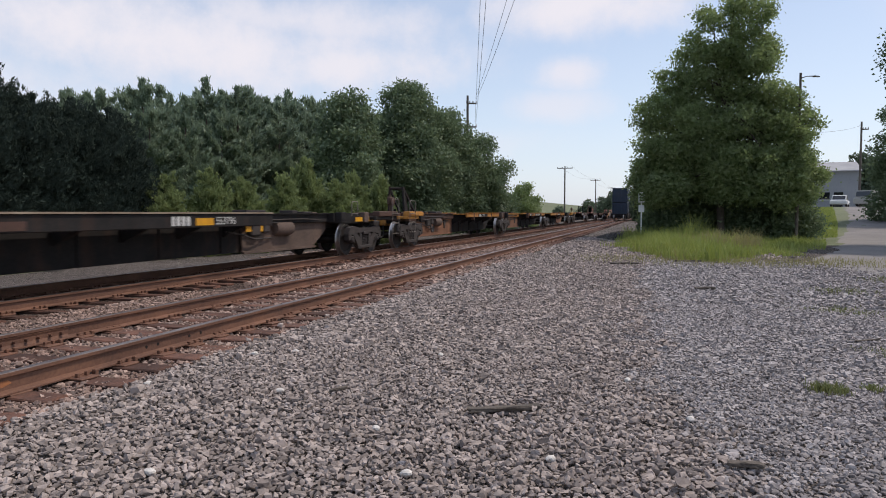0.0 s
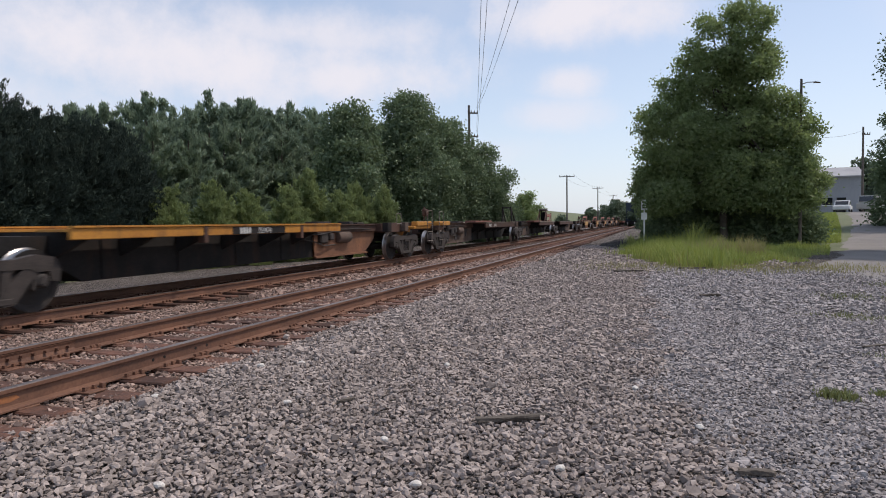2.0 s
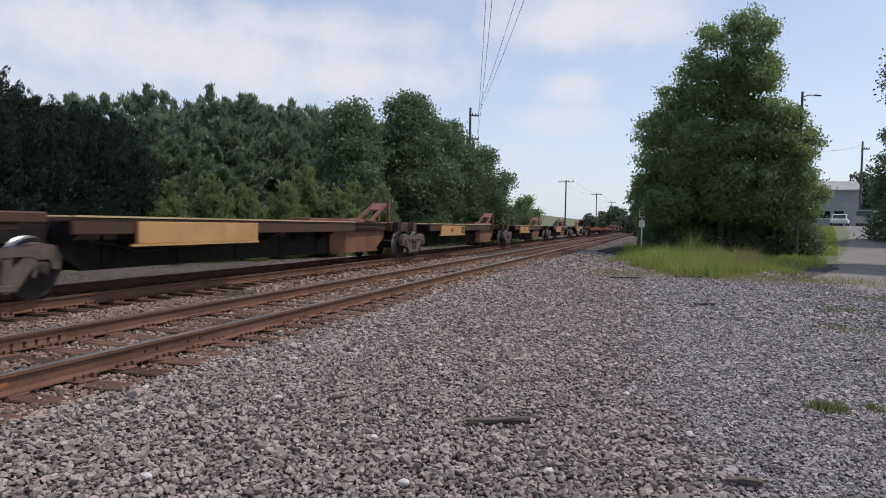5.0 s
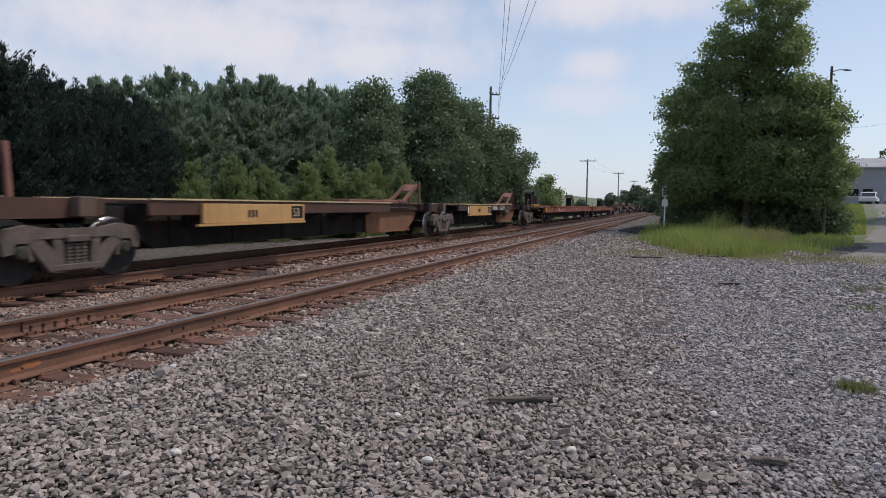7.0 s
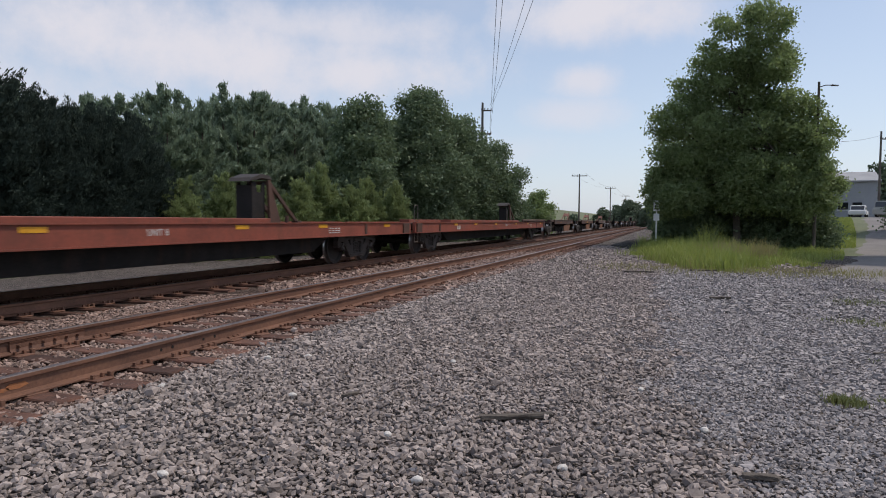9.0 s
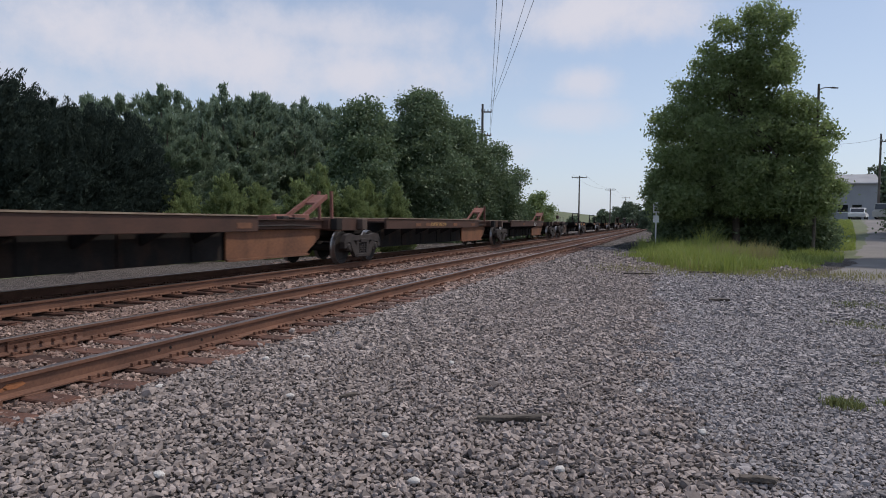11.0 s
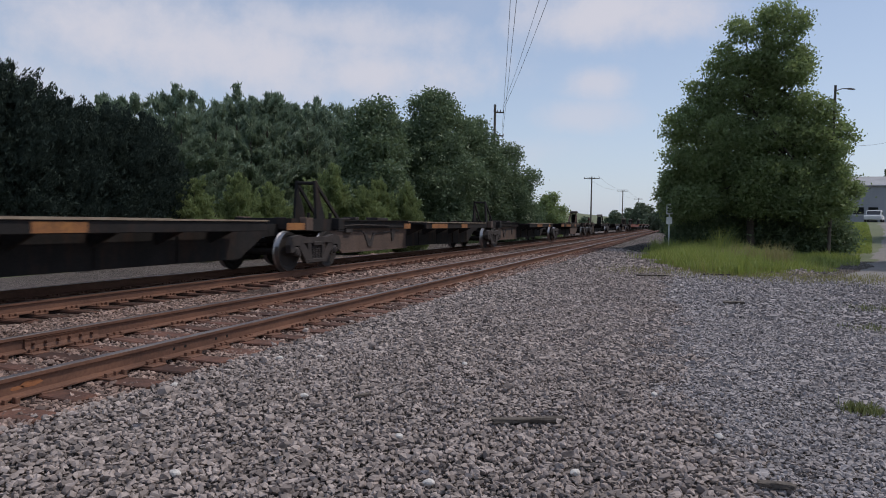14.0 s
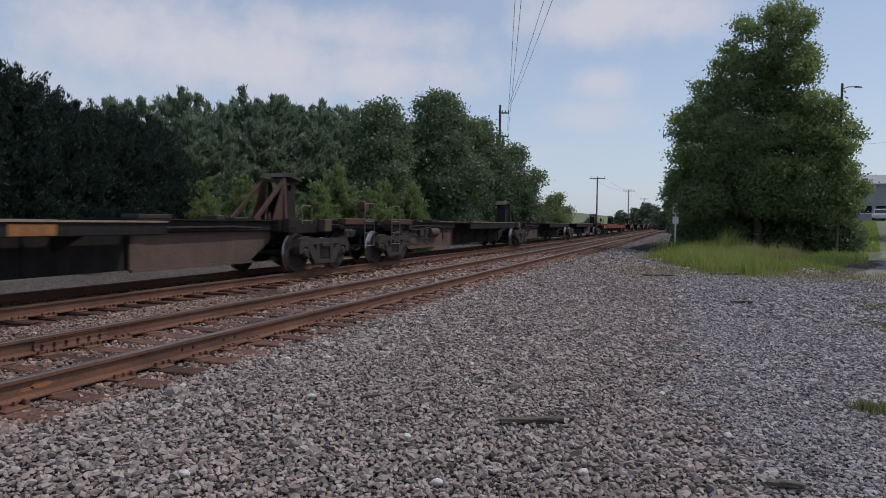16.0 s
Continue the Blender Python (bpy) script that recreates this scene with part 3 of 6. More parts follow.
def track(name, xc, label, seed, joints):
    t = thing(name, label, "railway track", pose(xc, 0, 0), kind="structure")
    rng = random.Random(seed)
    bm = bmesh.new()
    prism(bm, RAIL_PROFILE, -60, 700, axis="y")
    bmesh.ops.translate(bm, verts=bm.verts, vec=(0, 0, RAILTOP - 0.172))
    rail_mesh = done(bm, "rail", RAIL)
    rail_mesh.materials.append(RAILHEAD)
    for p in rail_mesh.polygons:
        if p.normal.z > 0.3 and p.center.z > RAILTOP - 0.03:
            p.material_index = 1
    for s in (-1, 1):
        part("rail", rail_mesh, RAIL, t, at=pose(s * GAUGE / 2, 0, 0))
    # one tie mesh, plates and spikes on it, shared along the line
    ties = []
    for k in range(3):
        bm = bmesh.new()
        box(bm, -1.3, 1.3, -0.115, 0.115, -0.16, 0.0, bevel=0.012)
        bmesh.ops.subdivide_edges(bm, edges=[e for e in bm.edges if e.calc_length() > 1], cuts=3)
        for v in bm.verts:
            v.co += Vector((rng.gauss(0, 0.012), rng.gauss(0, 0.006), rng.gauss(0, 0.005)))
        ties.append(done(bm, "tie", TIE))
    bm = bmesh.new()
    box(bm, -0.18, 0.18, -0.095, 0.095, 0.0, 0.016, bevel=0.004)
    for sx in (-1, 1):
        for sy in (-0.05, 0.05):
            box(bm, sx * 0.085 - 0.016, sx * 0.085 + 0.016, sy - 0.012, sy + 0.012, 0.012, 0.05)
    plate = done(bm, "tie_plate", RAIL)
    bm = bmesh.new()
    for sx in (-1, 1):
        box(bm, sx * 0.075 - 0.022, sx * 0.075 + 0.022, -0.022, 0.022, -0.035, 0.03, bevel=0.006)
    anchor = done(bm, "rail_anchor", RAIL)
    y = -2.0
    top = RAILTOP - 0.172 - 0.016
    n = 0
    while y < 62:
        tie = part("tie", ties[n % 3], TIE, t, at=pose(rng.gauss(0, 0.04), y, top, rng.gauss(0, 0.4), rng.gauss(0, 0.3), rng.gauss(0, 0.8)))
        if y < 36:
            for s in (-1, 1):
                part("tie_plate", plate, RAIL, tie, at=pose(s * GAUGE / 2, 0, 0))
                part("rail_anchor", anchor, RAIL, tie, at=pose(s * GAUGE / 2, 0.15, 0.02))
        y += rng.gauss(0.5, 0.02)
        n += 1
    bm = bmesh.new()
    while y < 330:
        box(bm, -1.3, 1.3, y - 0.115, y + 0.115, top - 0.16, top)
        y += 0.52
    tagged(part("ties_beyond", bm, TIE, t), kind="stuff")
    for s, yj in joints:
        bm = bmesh.new()
        for sx in (-1, 1):
            prism(bm, [(sx * 0.014, 0.03), (sx * 0.05, 0.02), (sx * 0.034, 0.055), (sx * 0.034, 0.10), (sx * 0.046, 0.128), (sx * 0.014, 0.128)], -0.45, 0.45, axis="y")
            for k in range(6):
                rod(bm, (sx * 0.03, -0.36 + k * 0.144, 0.078), (sx * 0.075, -0.36 + k * 0.144, 0.078), 0.019, seg=6)
        part("joint_bar", bm, RAIL, t, "bolted splice bars on the rail", at=pose(s * GAUGE / 2, yj, RAILTOP - 0.172))
    return t


# ---- rolling stock ----
def coil(bm, x, y, z0, z1, r):
    n = 6
    prof = []
    for i in range(n):
        a, b = z0 + (z1 - z0) * i / n, z0 + (z1 - z0) * (i + 0.6) / n
        prof += [(a, r * 0.72), (a + 0.004, r), (b, r), (b + 0.004, r * 0.72)]
    k = len(bm.verts)
    lathe(bm, prof, axis="z", seg=8)
    bm.verts.ensure_lookup_table()
    bmesh.ops.translate(bm, verts=bm.verts[k:], vec=(x, y, 0))


SPEED = 24.4
TRUCK_MESH = {}


def truck_meshes():
    bm = bmesh.new()
    for s in (-1, 1):
        x0, x1 = (0.93, 1.07) if s > 0 else (-1.07, -0.93)
        prism(bm, [(-1.17, 0.44), (-1.20, 0.62), (-1.10, 0.80), (-0.80, 0.85), (-0.45, 0.79), (0.45, 0.79), (0.80, 0.85), (1.10, 0.80), (1.20, 0.62), (1.17, 0.44), (1.03, 0.46), (1.0, 0.60), (0.78, 0.60), (0.70, 0.65), (-0.70, 0.65), (-0.78, 0.60), (-1.0, 0.60), (-1.03, 0.46)], x0, x1)
        for e in (-1, 1):
            prism(bm, [(e * 0.84, 0.62), (e * 0.62, 0.68), (e * 0.24, 0.33), (e * 0.26, 0.15), (e * 0.46, 0.17)], x0 + 0.01, x1 - 0.01)
            prism(bm, [(e * 0.22, 0.26), (e * 0.37, 0.26), (e * 0.42, 0.70), (e * 0.27, 0.70)], x0 + 0.015, x1 - 0.015)
            prism(bm, [(e * 0.79, 0.60), (e * 0.72, 0.36), (e * 0.77, 0.33), (e * 0.84, 0.60)], x0 + 0.02, x1 - 0.02)
        box(bm, x0, x1, -0.42, 0.42, 0.17, 0.27, bevel=0.015)
        box(bm, x0 - 0.03, x1 + 0.03, -0.2, 0.2, 0.585, 0.69, bevel=0.015)
    box(bm, -1.0, 1.0, -0.19, 0.19, 0.60, 0.74, bevel=0.02)
    box(bm, -0.28, 0.28, -0.28, 0.28, 0.72, 0.86, bevel=0.03)
    for e in (-1, 1):
        rod(bm, (-0.95, e * 0.36, 0.36), (0.95, e * 0.36, 0.36), 0.04, seg=6)
        for s in (-1, 1):
            box(bm, s * 0.75 - 0.06, s * 0.75 + 0.06, e * 0.36, e * 0.43, 0.3, 0.52, bevel=0.01)
    TRUCK_MESH["frame"] = smooth(done(bm, "truck_frame", TRUCKFRAME), 35)
    bm = bmesh.new()
    for k in (-0.13, 0.0, 0.13):
        coil(bm, 0, k, 0.27, 0.585, 0.064)
    TRUCK_MESH["springs"] = smooth(done(bm, "spring_group", TRUCKFRAME), 50)
    bm = bmesh.new()
    lathe(bm, [(-0.04, 0.105), (0.05, 0.105), (0.065, 0.085), (0.08, 0.08), (0.085, 0.04)], seg=12)
    for i in range(3):
        a = 2 * math.pi * i / 3
        rod(bm, (0.08, 0.055 * math.cos(a), 0.055 * math.sin(a)), (0.098, 0.055 * math.cos(a), 0.055 * math.sin(a)), 0.015, seg=6)
    TRUCK_MESH["cap"] = smooth(done(bm, "bearing_cap", TRUCK), 35)
    bm = bmesh.new()
    for s in (-1, 1):
        k = len(bm.verts)
        lathe(bm, [(0.0, 0.09), (0.0, 0.35), (-0.035, 0.39), (-0.045, 0.455), (0.02, 0.46), (0.055, 0.466), (0.07, 0.485), (0.088, 0.485), (0.095, 0.40), (0.05, 0.34), (0.06, 0.13), (0.12, 0.10)], seg=28)
        bm.verts.ensure_lookup_table()
        m = Matrix.Translation((s * 0.80, 0, 0)) @ Matrix.Diagonal((-s, 1, 1, 1))
        bmesh.ops.transform(bm, matrix=m, verts=bm.verts[k:])
    rod(bm, (-1.0, 0, 0), (1.0, 0, 0), 0.075, seg=12)
    me = smooth(done(bm, "wheelset", WHEEL), 30)
    me.materials.append(TREAD)
    for p in me.polygons:
        r = math.hypot(p.center.y, p.center.z)
        if r > 0.44 and abs(p.center.x) < 0.86:
            p.material_index = 1
    TRUCK_MESH["wheels"] = me


def truck_unit(dusty=False):
    """One two-axle truck, its wheelsets to be turned by walk()."""
    frame_mesh, spring_mesh = TRUCK_MESH["frame"], TRUCK_MESH["springs"]
    if dusty:
        frame_mesh, spring_mesh = frame_mesh.copy(), spring_mesh.copy()
        for me in (frame_mesh, spring_mesh):
            me.materials[0] = DUSTYFRAME
    t = new("truck", frame_mesh)
    tagged(t, "dusty cast-steel truck with coil springs" if dusty else "grimy cast-steel truck with coil springs")
    for s in (-1, 1):
        part("spring_group", spring_mesh, TRUCK, t, at=pose(s * 1.0, 0, 0))
        for e in (-1, 1):
            part("bearing_cap", TRUCK_MESH["cap"], TRUCK, t, at=pose(s * 1.0, e * 0.9, 0.47, 0, 0, 0 if s > 0 else 180))
    for e in (-1, 1):
        part("wheelset", TRUCK_MESH["wheels"], WHEEL, t, "dark wheels with bright worn rims", at=pose(0, e * 0.9, 0.46))
    return t


def lettering(parent, text, y, z, h, x, mat=WHITE):
    """Raised painted words that face +x and read along +y."""
    cu = bpy.data.curves.new("lettering", "FONT")
    cu.body, cu.size, cu.extrude, cu.align_x = text, h * 1.35, 0.002, "LEFT"
    tmp = bpy.data.objects.new("lettering", cu)
    scene.collection.objects.link(tmp)
    me = bpy.data.meshes.new_from_object(tmp.evaluated_get(bpy.context.evaluated_depsgraph_get()))
    bpy.data.objects.remove(tmp)
    bpy.data.curves.remove(cu)
    me.materials.clear()
    me.materials.append(mat)
    return part("lettering", me, mat, parent, at=pose(x, y, z, 90, 0, 90))


def marks(parent, y, z, h, x, n, mat=WHITE, name="painted_mark"):
    """A row of plain upright bars in place of a mark."""
    bm = bmesh.new()
    for i in range(n):
        box(bm, x, x + 0.004, y + i * h * 0.8, y + i * h * 0.8 + h * 0.55, z, z + h)
    return part(name, bm, mat, parent)


def hitch(parent, y, z, mat, up=True, back=1, plate=True):
    """A trailer hitch: raised on its strut with the plate on top, or folded down. back: the way its strut leans."""
    bm = bmesh.new()
    if up:
        for s in (-1, 1):
            bar(bm, (s * 0.33, y, z), (s * 0.27, y, z + 1.04), 0.07, 0.11)
            bar(bm, (s * 0.33, y + back * 1.2, z + 0.02), (s * 0.28, y + back * 0.03, z + 0.96), 0.06, 0.085)
            box(bm, s * 0.33 - 0.09, s * 0.33 + 0.09, y + back * 1.2 - 0.1, y + back * 1.2 + 0.1, z, z + 0.07)
            rod(bm, (s * 0.34, y + back * 0.7, z), (s * 0.34, y + back * 0.7, z + 0.2), 0.05)
            prism(bm, [(y, z), (y + back * 0.5, z), (y + back * 0.12, z + 0.8), (y, z + 0.92)], s * 0.30 - 0.012, s * 0.30 + 0.012)
        rod(bm, (-0.3, y, z + 0.98), (0.3, y, z + 0.98), 0.045)
        h = part("hitch_stand", bm, mat, parent, "raised trailer hitch with a slanted strut")
        if not plate:
            return
        y1, y2 = y - back * 0.6, y - back * 0.07
        for s in (-1, 1):
            bm = bmesh.new()
            prism(bm, [(y1, z), (y2, z), (y2, z + 1.0), (y2 - back * 0.12, z + 0.98), (y2 - back * 0.18, z + 0.74), (y2 - back * 0.32, z + 0.74), (y2 - back * 0.38, z + 0.98), (y1, z + 0.98)], s * 0.21 - 0.012, s * 0.21 + 0.012)
            part("side_plate", bm, BLACK, h)
        bm = bmesh.new()
        box(bm, -0.198, 0.198, *sorted((y1, y1 + back * 0.02)), z, z + 0.9)
        part("front_plate", bm, BLACK, h)
        bm = bmesh.new()
        prism(bm, [(y - back * 0.8, z + 0.98), (y - back * 0.7, z + 1.07), (y - back * 0.3, z + 1.18), (y + back * 0.02, z + 1.15), (y + back * 0.12, z + 1.06), (y - back * 0.3, z + 1.08)], -0.3, 0.3)
        part("hitch_plate", bm, TRUCK, h)
    else:
        for s in (-1, 1):
            bar(bm, (s * 0.26, y, z + 0.06), (s * 0.22, y + 1.45, z + 0.70), 0.05, 0.12)
            box(bm, s * 0.3 - 0.06, s * 0.3 + 0.06, y - 0.5, y + 0.25, z, z + 0.16, bevel=0.02)
            bar(bm, (s * 0.2, y + 1.8, z), (s * 0.2, y + 1.75, z + 0.85), 0.07, 0.08)
        box(bm, -0.3, 0.3, y - 1.3, y - 0.3, z, z + 0.12, bevel=0.02)
        prism(bm, [(y + 1.35, z + 0.66), (y + 1.5, z + 0.74), (y + 1.0, z + 0.50), (y + 1.0, z + 0.44)], -0.24, 0.24)
        part("hitch_stand", bm, mat, parent, "folded trailer hitch arm beside a post")


def railing(parent, y, z, mat, w=0.30, h=0.62, ladder=True):
    """A thin frame of grab irons, with ladder rungs below the deck."""
    bm = bmesh.new()
    x, foot = 1.27, z - (0.66 if ladder else 0.05)
    sweep(bm, [(x, y, foot), (x, y, z + h - 0.05), (x, y + 0.05, z + h), (x, y + w - 0.05, z + h), (x, y + w, z + h - 0.05), (x, y + w, foot)], 0.011)
    iron = part("grab_iron", bm, mat, parent)
    for k in ((-0.64, -0.3, 0.02) if ladder else (0.02,)):
        bm = bmesh.new()
        rod(bm, (x, y, z + k), (x, y + w, z + k), 0.011, seg=6)
        part("rung", bm, mat, iron)


def brake_gear(parent, y, x, z):
    bm = bmesh.new()
    k = len(bm.verts)
    lathe(bm, [(-0.42, 0.05), (-0.40, 0.16), (-0.3, 0.19), (0.3, 0.19), (0.40, 0.16), (0.42, 0.05)], axis="y", seg=14)
    bm.verts.ensure_lookup_table()
    bmesh.ops.translate(bm, verts=bm.verts[k:], vec=(x - 0.12, y + 1.7, z))
    part("air_tank", smooth(done(bm, "air_tank", SILL), 35), SILL, parent, "dusty cylindrical air tank")
    bm = bmesh.new()
    box(bm, x - 0.25, x, y + 0.2, y + 0.62, z - 0.16, z + 0.14, bevel=0.04)
    box(bm, x - 0.2, x + 0.02, y + 0.7, y + 0.95, z - 0.08, z + 0.12, bevel=0.03)
    tube(bm, [(x, y - 0.9, z + 0.12), (x, y + 0.2, z + 0.10), (x, y + 0.9, z + 0.17), (x, y + 1.3, z + 0.14)], 0.022)
    tube(bm, [(x + 0.02, y - 0.8, z - 0.02), (x + 0.02, y - 0.2, z - 0.10), (x, y + 0.3, z - 0.22), (x - 0.1, y + 1.2, z - 0.22)], 0.018)
    part("brake_valve", bm, TRUCK, parent)


def dangling_lever(parent, y, x, z):
    bm = bmesh.new()
    tube(bm, [(x, y - 2.0, z + 0.06), (x, y - 0.5, z + 0.04), (x, y - 0.15, z - 0.12), (x, y + 0.12, z - 0.36), (x, y + 0.4, z - 0.06), (x, y + 2.3, z + 0.03)], 0.024)
    prism(bm, [(y - 0.05, z - 0.44), (y + 0.2, z - 0.44), (y + 0.42, z - 0.02), (y + 0.28, z - 0.02), (y + 0.1, z - 0.28), (y - 0.2, z - 0.02), (y - 0.34, z - 0.02)], x - 0.02, x + 0.02)
    prism(bm, [(y + 1.7, z - 0.3), (y + 1.82, z - 0.3), (y + 1.95, z + 0.08), (y + 1.6, z + 0.08)], x - 0.02, x + 0.03)
    box(bm, x - 0.02, x + 0.08, y - 1.6, y - 1.2, z + 0.0, z + 0.14, bevel=0.01)
    part("brake_rod", bm, TRUCK, parent)


def spine_unit(car, ya, yb, style, body, top, panel=None, exposed=None, narrow=None, plank=False, rim=0.0):
    """A spine-car platform between the trucks at ya and yb. style N: bare sill in front, wide deck behind; B: the reverse."""
    L = yb - ya
    k = 1 if style == "N" else -1
    o = ya if style == "N" else yb
    def at(d):
        return o + k * d
    exposed = exposed or SILL
    # deep centre sill, raised over the trucks, coloured black for the deck's shade
    bm = bmesh.new()
    prism(bm, [(ya - 0.7, 1.10), (ya - 0.7, 0.86), (ya + 1.35, 0.80), (ya + 2.2, 0.33), (yb - 2.2, 0.33), (yb - 1.35, 0.80), (yb + 0.7, 0.86), (yb + 0.7, 1.10)], -0.42, 0.42)
    for y in np.arange(ya + 2.6, yb - 2.2, 1.9):
        box(bm, -0.45, 0.45, y - 0.02, y + 0.02, 0.36, 1.05)
    part("centre_sill", bm, BLACK, car)
    # side plates over the bare part of the sill, coloured lighter as sunlit
    bm = bmesh.new()
    span = 6.9 if style == "N" else 5.6
    for s in (-1, 1):
        prism(bm, [(at(1.5), 0.97), (at(1.55), 0.74), (at(2.3), 0.31), (at(span), 0.31), (at(span), 0.97)], s * 0.475 - 0.02, s * 0.475 + 0.02)
        box(bm, s * 0.52 - 0.03, s * 0.52 + 0.03, *sorted((at(2.2), at(span))), 0.29, 0.34)
    part("sill_plate", bm, exposed, car, "dusty side plate of the sill, coloured lighter as sunlit")
    # narrow deck over the bare part
    bm = bmesh.new()
    y0, y1 = sorted((at(-0.6), at(span)))
    box(bm, -0.6, 0.6, y0, y1, 0.98, 1.20, bevel=0.015)
    box(bm, -0.66, 0.66, y0, y1, 1.20, 1.225)
    part("narrow_deck", bm, narrow or body, car)
    bm = bmesh.new()
    y0, y1 = sorted((at(-0.75), at(1.6)))
    prism(bm, [(y0, 0.98), (y0 + 0.25, 0.93), (y1 - 0.25, 0.93), (y1, 0.98), (y1, 1.235), (y0, 1.235)], -0.8, 0.8)
    part("truck_deck", bm, BLACK if body == BLACK else BROWN, car)
    for s in (-1, 1):
        for yy in (at(-0.25), at(1.35)):
            bm = bmesh.new()
            box(bm, s * 0.9 - 0.1, s * 0.9 + 0.1, yy - 0.16, yy + 0.16, 0.95, 1.26, bevel=0.015)
            part("side_bracket", bm, BLACK if yy == at(1.35) else SILL, car)
    bm = bmesh.new()
    for d, w in ((2.3, 0.5), (3.1, 0.25), (4.6, 0.8)):
        y0, y1 = sorted((at(d), at(d + w)))
        box(bm, 0.1, 0.5, y0, y1, 1.225, 1.225 + 0.05 + 0.03 * (d > 3), bevel=0.01)
    tube(bm, [(0.58, at(1.9), 1.04), (0.63, at(3.0), 1.08), (0.63, at(5.2), 1.06)], 0.02)
    part("deck_fitting", bm, TRUCKFRAME, car)
    # wide deck with side channels, cross bearers and a worn top edge
    y0, y1 = sorted((at(span - 0.05), at(L - (2.4 if style == 'N' else 1.2))))
    bm = bmesh.new()
    for s in (-1, 1):
        xa, xb = (1.20, 1.28) if s > 0 else (-1.28, -1.20)
        box(bm, xa, xb, y0, y1, 1.04 if body is YELLOW else 0.96, 1.22 + rim, bevel=0.012)
        xa, xb = (0.6, 1.2) if s > 0 else (-1.2, -0.6)
        box(bm, xa, xb, y0, y1, 1.16 + min(rim, 0), 1.20 + min(rim, 0))
    wide = part("wide_deck", bm, body, car)
    # black on every car: the shade under the deck, put into the colour
    for y in np.arange(y0 + 0.4, y1, 1.45):
        bm = bmesh.new()
        prism(bm, [(-1.19, 1.155), (-1.19, 1.05), (-0.42, 0.70), (0.42, 0.70), (1.19, 1.05), (1.19, 1.155)], y - 0.03, y + 0.03, axis="y")
        part("cross_bearer", bm, BLACK, wide)
    bm = bmesh.new()
    for s in (-1, 1):
        box(bm, s * 1.25 - 0.06, s * 1.25 + 0.06, y0 + 0.02, y1 - 0.02, 1.222 + rim, 1.252 + rim)
    part("deck_edge", bm, top, wide)
    if plank:
        bm = bmesh.new()
        ya2, yb2 = sorted((at(span - 1.2), at(span + 2.2)))
        box(bm, 0.5, 1.05, ya2, yb2, 1.226, 1.32, bevel=0.012)
        part("bridge_plate", bm, PINKPLATE, car, "faded red folded bridge plate")
    if panel:
        a, b, mat = panel
        bm = bmesh.new()
        box(bm, 1.285, 1.325, ya + a, ya + b, 0.80, 1.17, bevel=0.008)
        box(bm, 1.285, 1.35, ya + a - 0.15, ya + b, 0.755, 0.80)
        box(bm, 1.285, 1.35, ya + a - 0.02, ya + a + 0.05, 0.82, 1.17)
        part("side_panel", bm, mat, wide, "faded yellow steel side panel")
    if style == "N":
        dangling_lever(car, at(4.0), 0.5, 0.86)
    return y0, y1


def coupler_end(car, truck, k, body, box_mat):
    """The car's end at its last truck; k: the way out. The end with the hand brake reaches further out."""
    inner, outer = (truck + 0.5, truck + 2.3) if k > 0 else (truck + 0.4, truck - 0.75)
    a, b = sorted((inner, outer))
    bm = bmesh.new()
    box(bm, -1.2, 1.2, a, b, 1.02, 1.125, bevel=0.02)
    box(bm, -0.35, 0.35, a, b, 0.78, 1.018, bevel=0.02)
    part("end_platform", bm, body, car)
    bm = bmesh.new()
    box(bm, -0.13, 0.13, *sorted((outer, outer + k * 0.36)), 0.76, 0.96, bevel=0.03)
    box(bm, -0.2, 0.2, *sorted((outer + k * 0.32, outer + k * 0.56)), 0.70, 1.0, bevel=0.06)
    part("coupler", bm, TRUCK, car)
    bm = bmesh.new()
    a, b = (truck + 0.68, truck + 2.28) if k > 0 else (truck - 0.72, truck + 0.8)
    box(bm, 1.005, 1.25, a, b, 1.127, 1.29, bevel=0.02)
    part("end_box", bm, box_mat, car)
    if k > 0:
        railing(car, truck + 1.72, 1.2, THINRAIL, 0.57, 0.5)
        railing(car, truck - 1.4, 1.2, THINRAIL, 0.41, 0.36, False)
        # hand brake on its post
        bm = bmesh.new()
        lathe(bm, [(-0.015, 0.03), (-0.015, 0.15), (0.015, 0.15), (0.015, 0.03)], axis="x", seg=16)
        bmesh.ops.translate(bm, verts=bm.verts, vec=(1.16, truck + 2.0, 1.62))
        rod(bm, (1.05, truck + 2.0, 1.12), (1.05, truck + 2.0, 1.85), 0.03)
        box(bm, 0.98, 1.12, truck + 1.92, truck + 2.08, 1.5, 1.78, bevel=0.03)
        part("hand_brake", bm, BROWN, car, "rusty hand brake wheel on a post")
    else:
        railing(car, truck - 0.74, 1.2, THINRAIL, 0.57, 0.47)
    bm = bmesh.new()
    tube(bm, [(0.25, outer, 0.8), (0.35, outer + k * 0.25, 0.42), (0.3, outer + k * 0.42, 0.36), (0.1, outer + k * 0.55, 0.5)], 0.028)
    part("air_hose", bm, TYRE, car)


def reflector(parent, y, z, x, w=0.34, h=0.09, mat=None):
    bm = bmesh.new()
    box(bm, x, x + 0.006, y, y + w, z, z + h)
    part("reflector", bm, mat or REFLECT, parent)


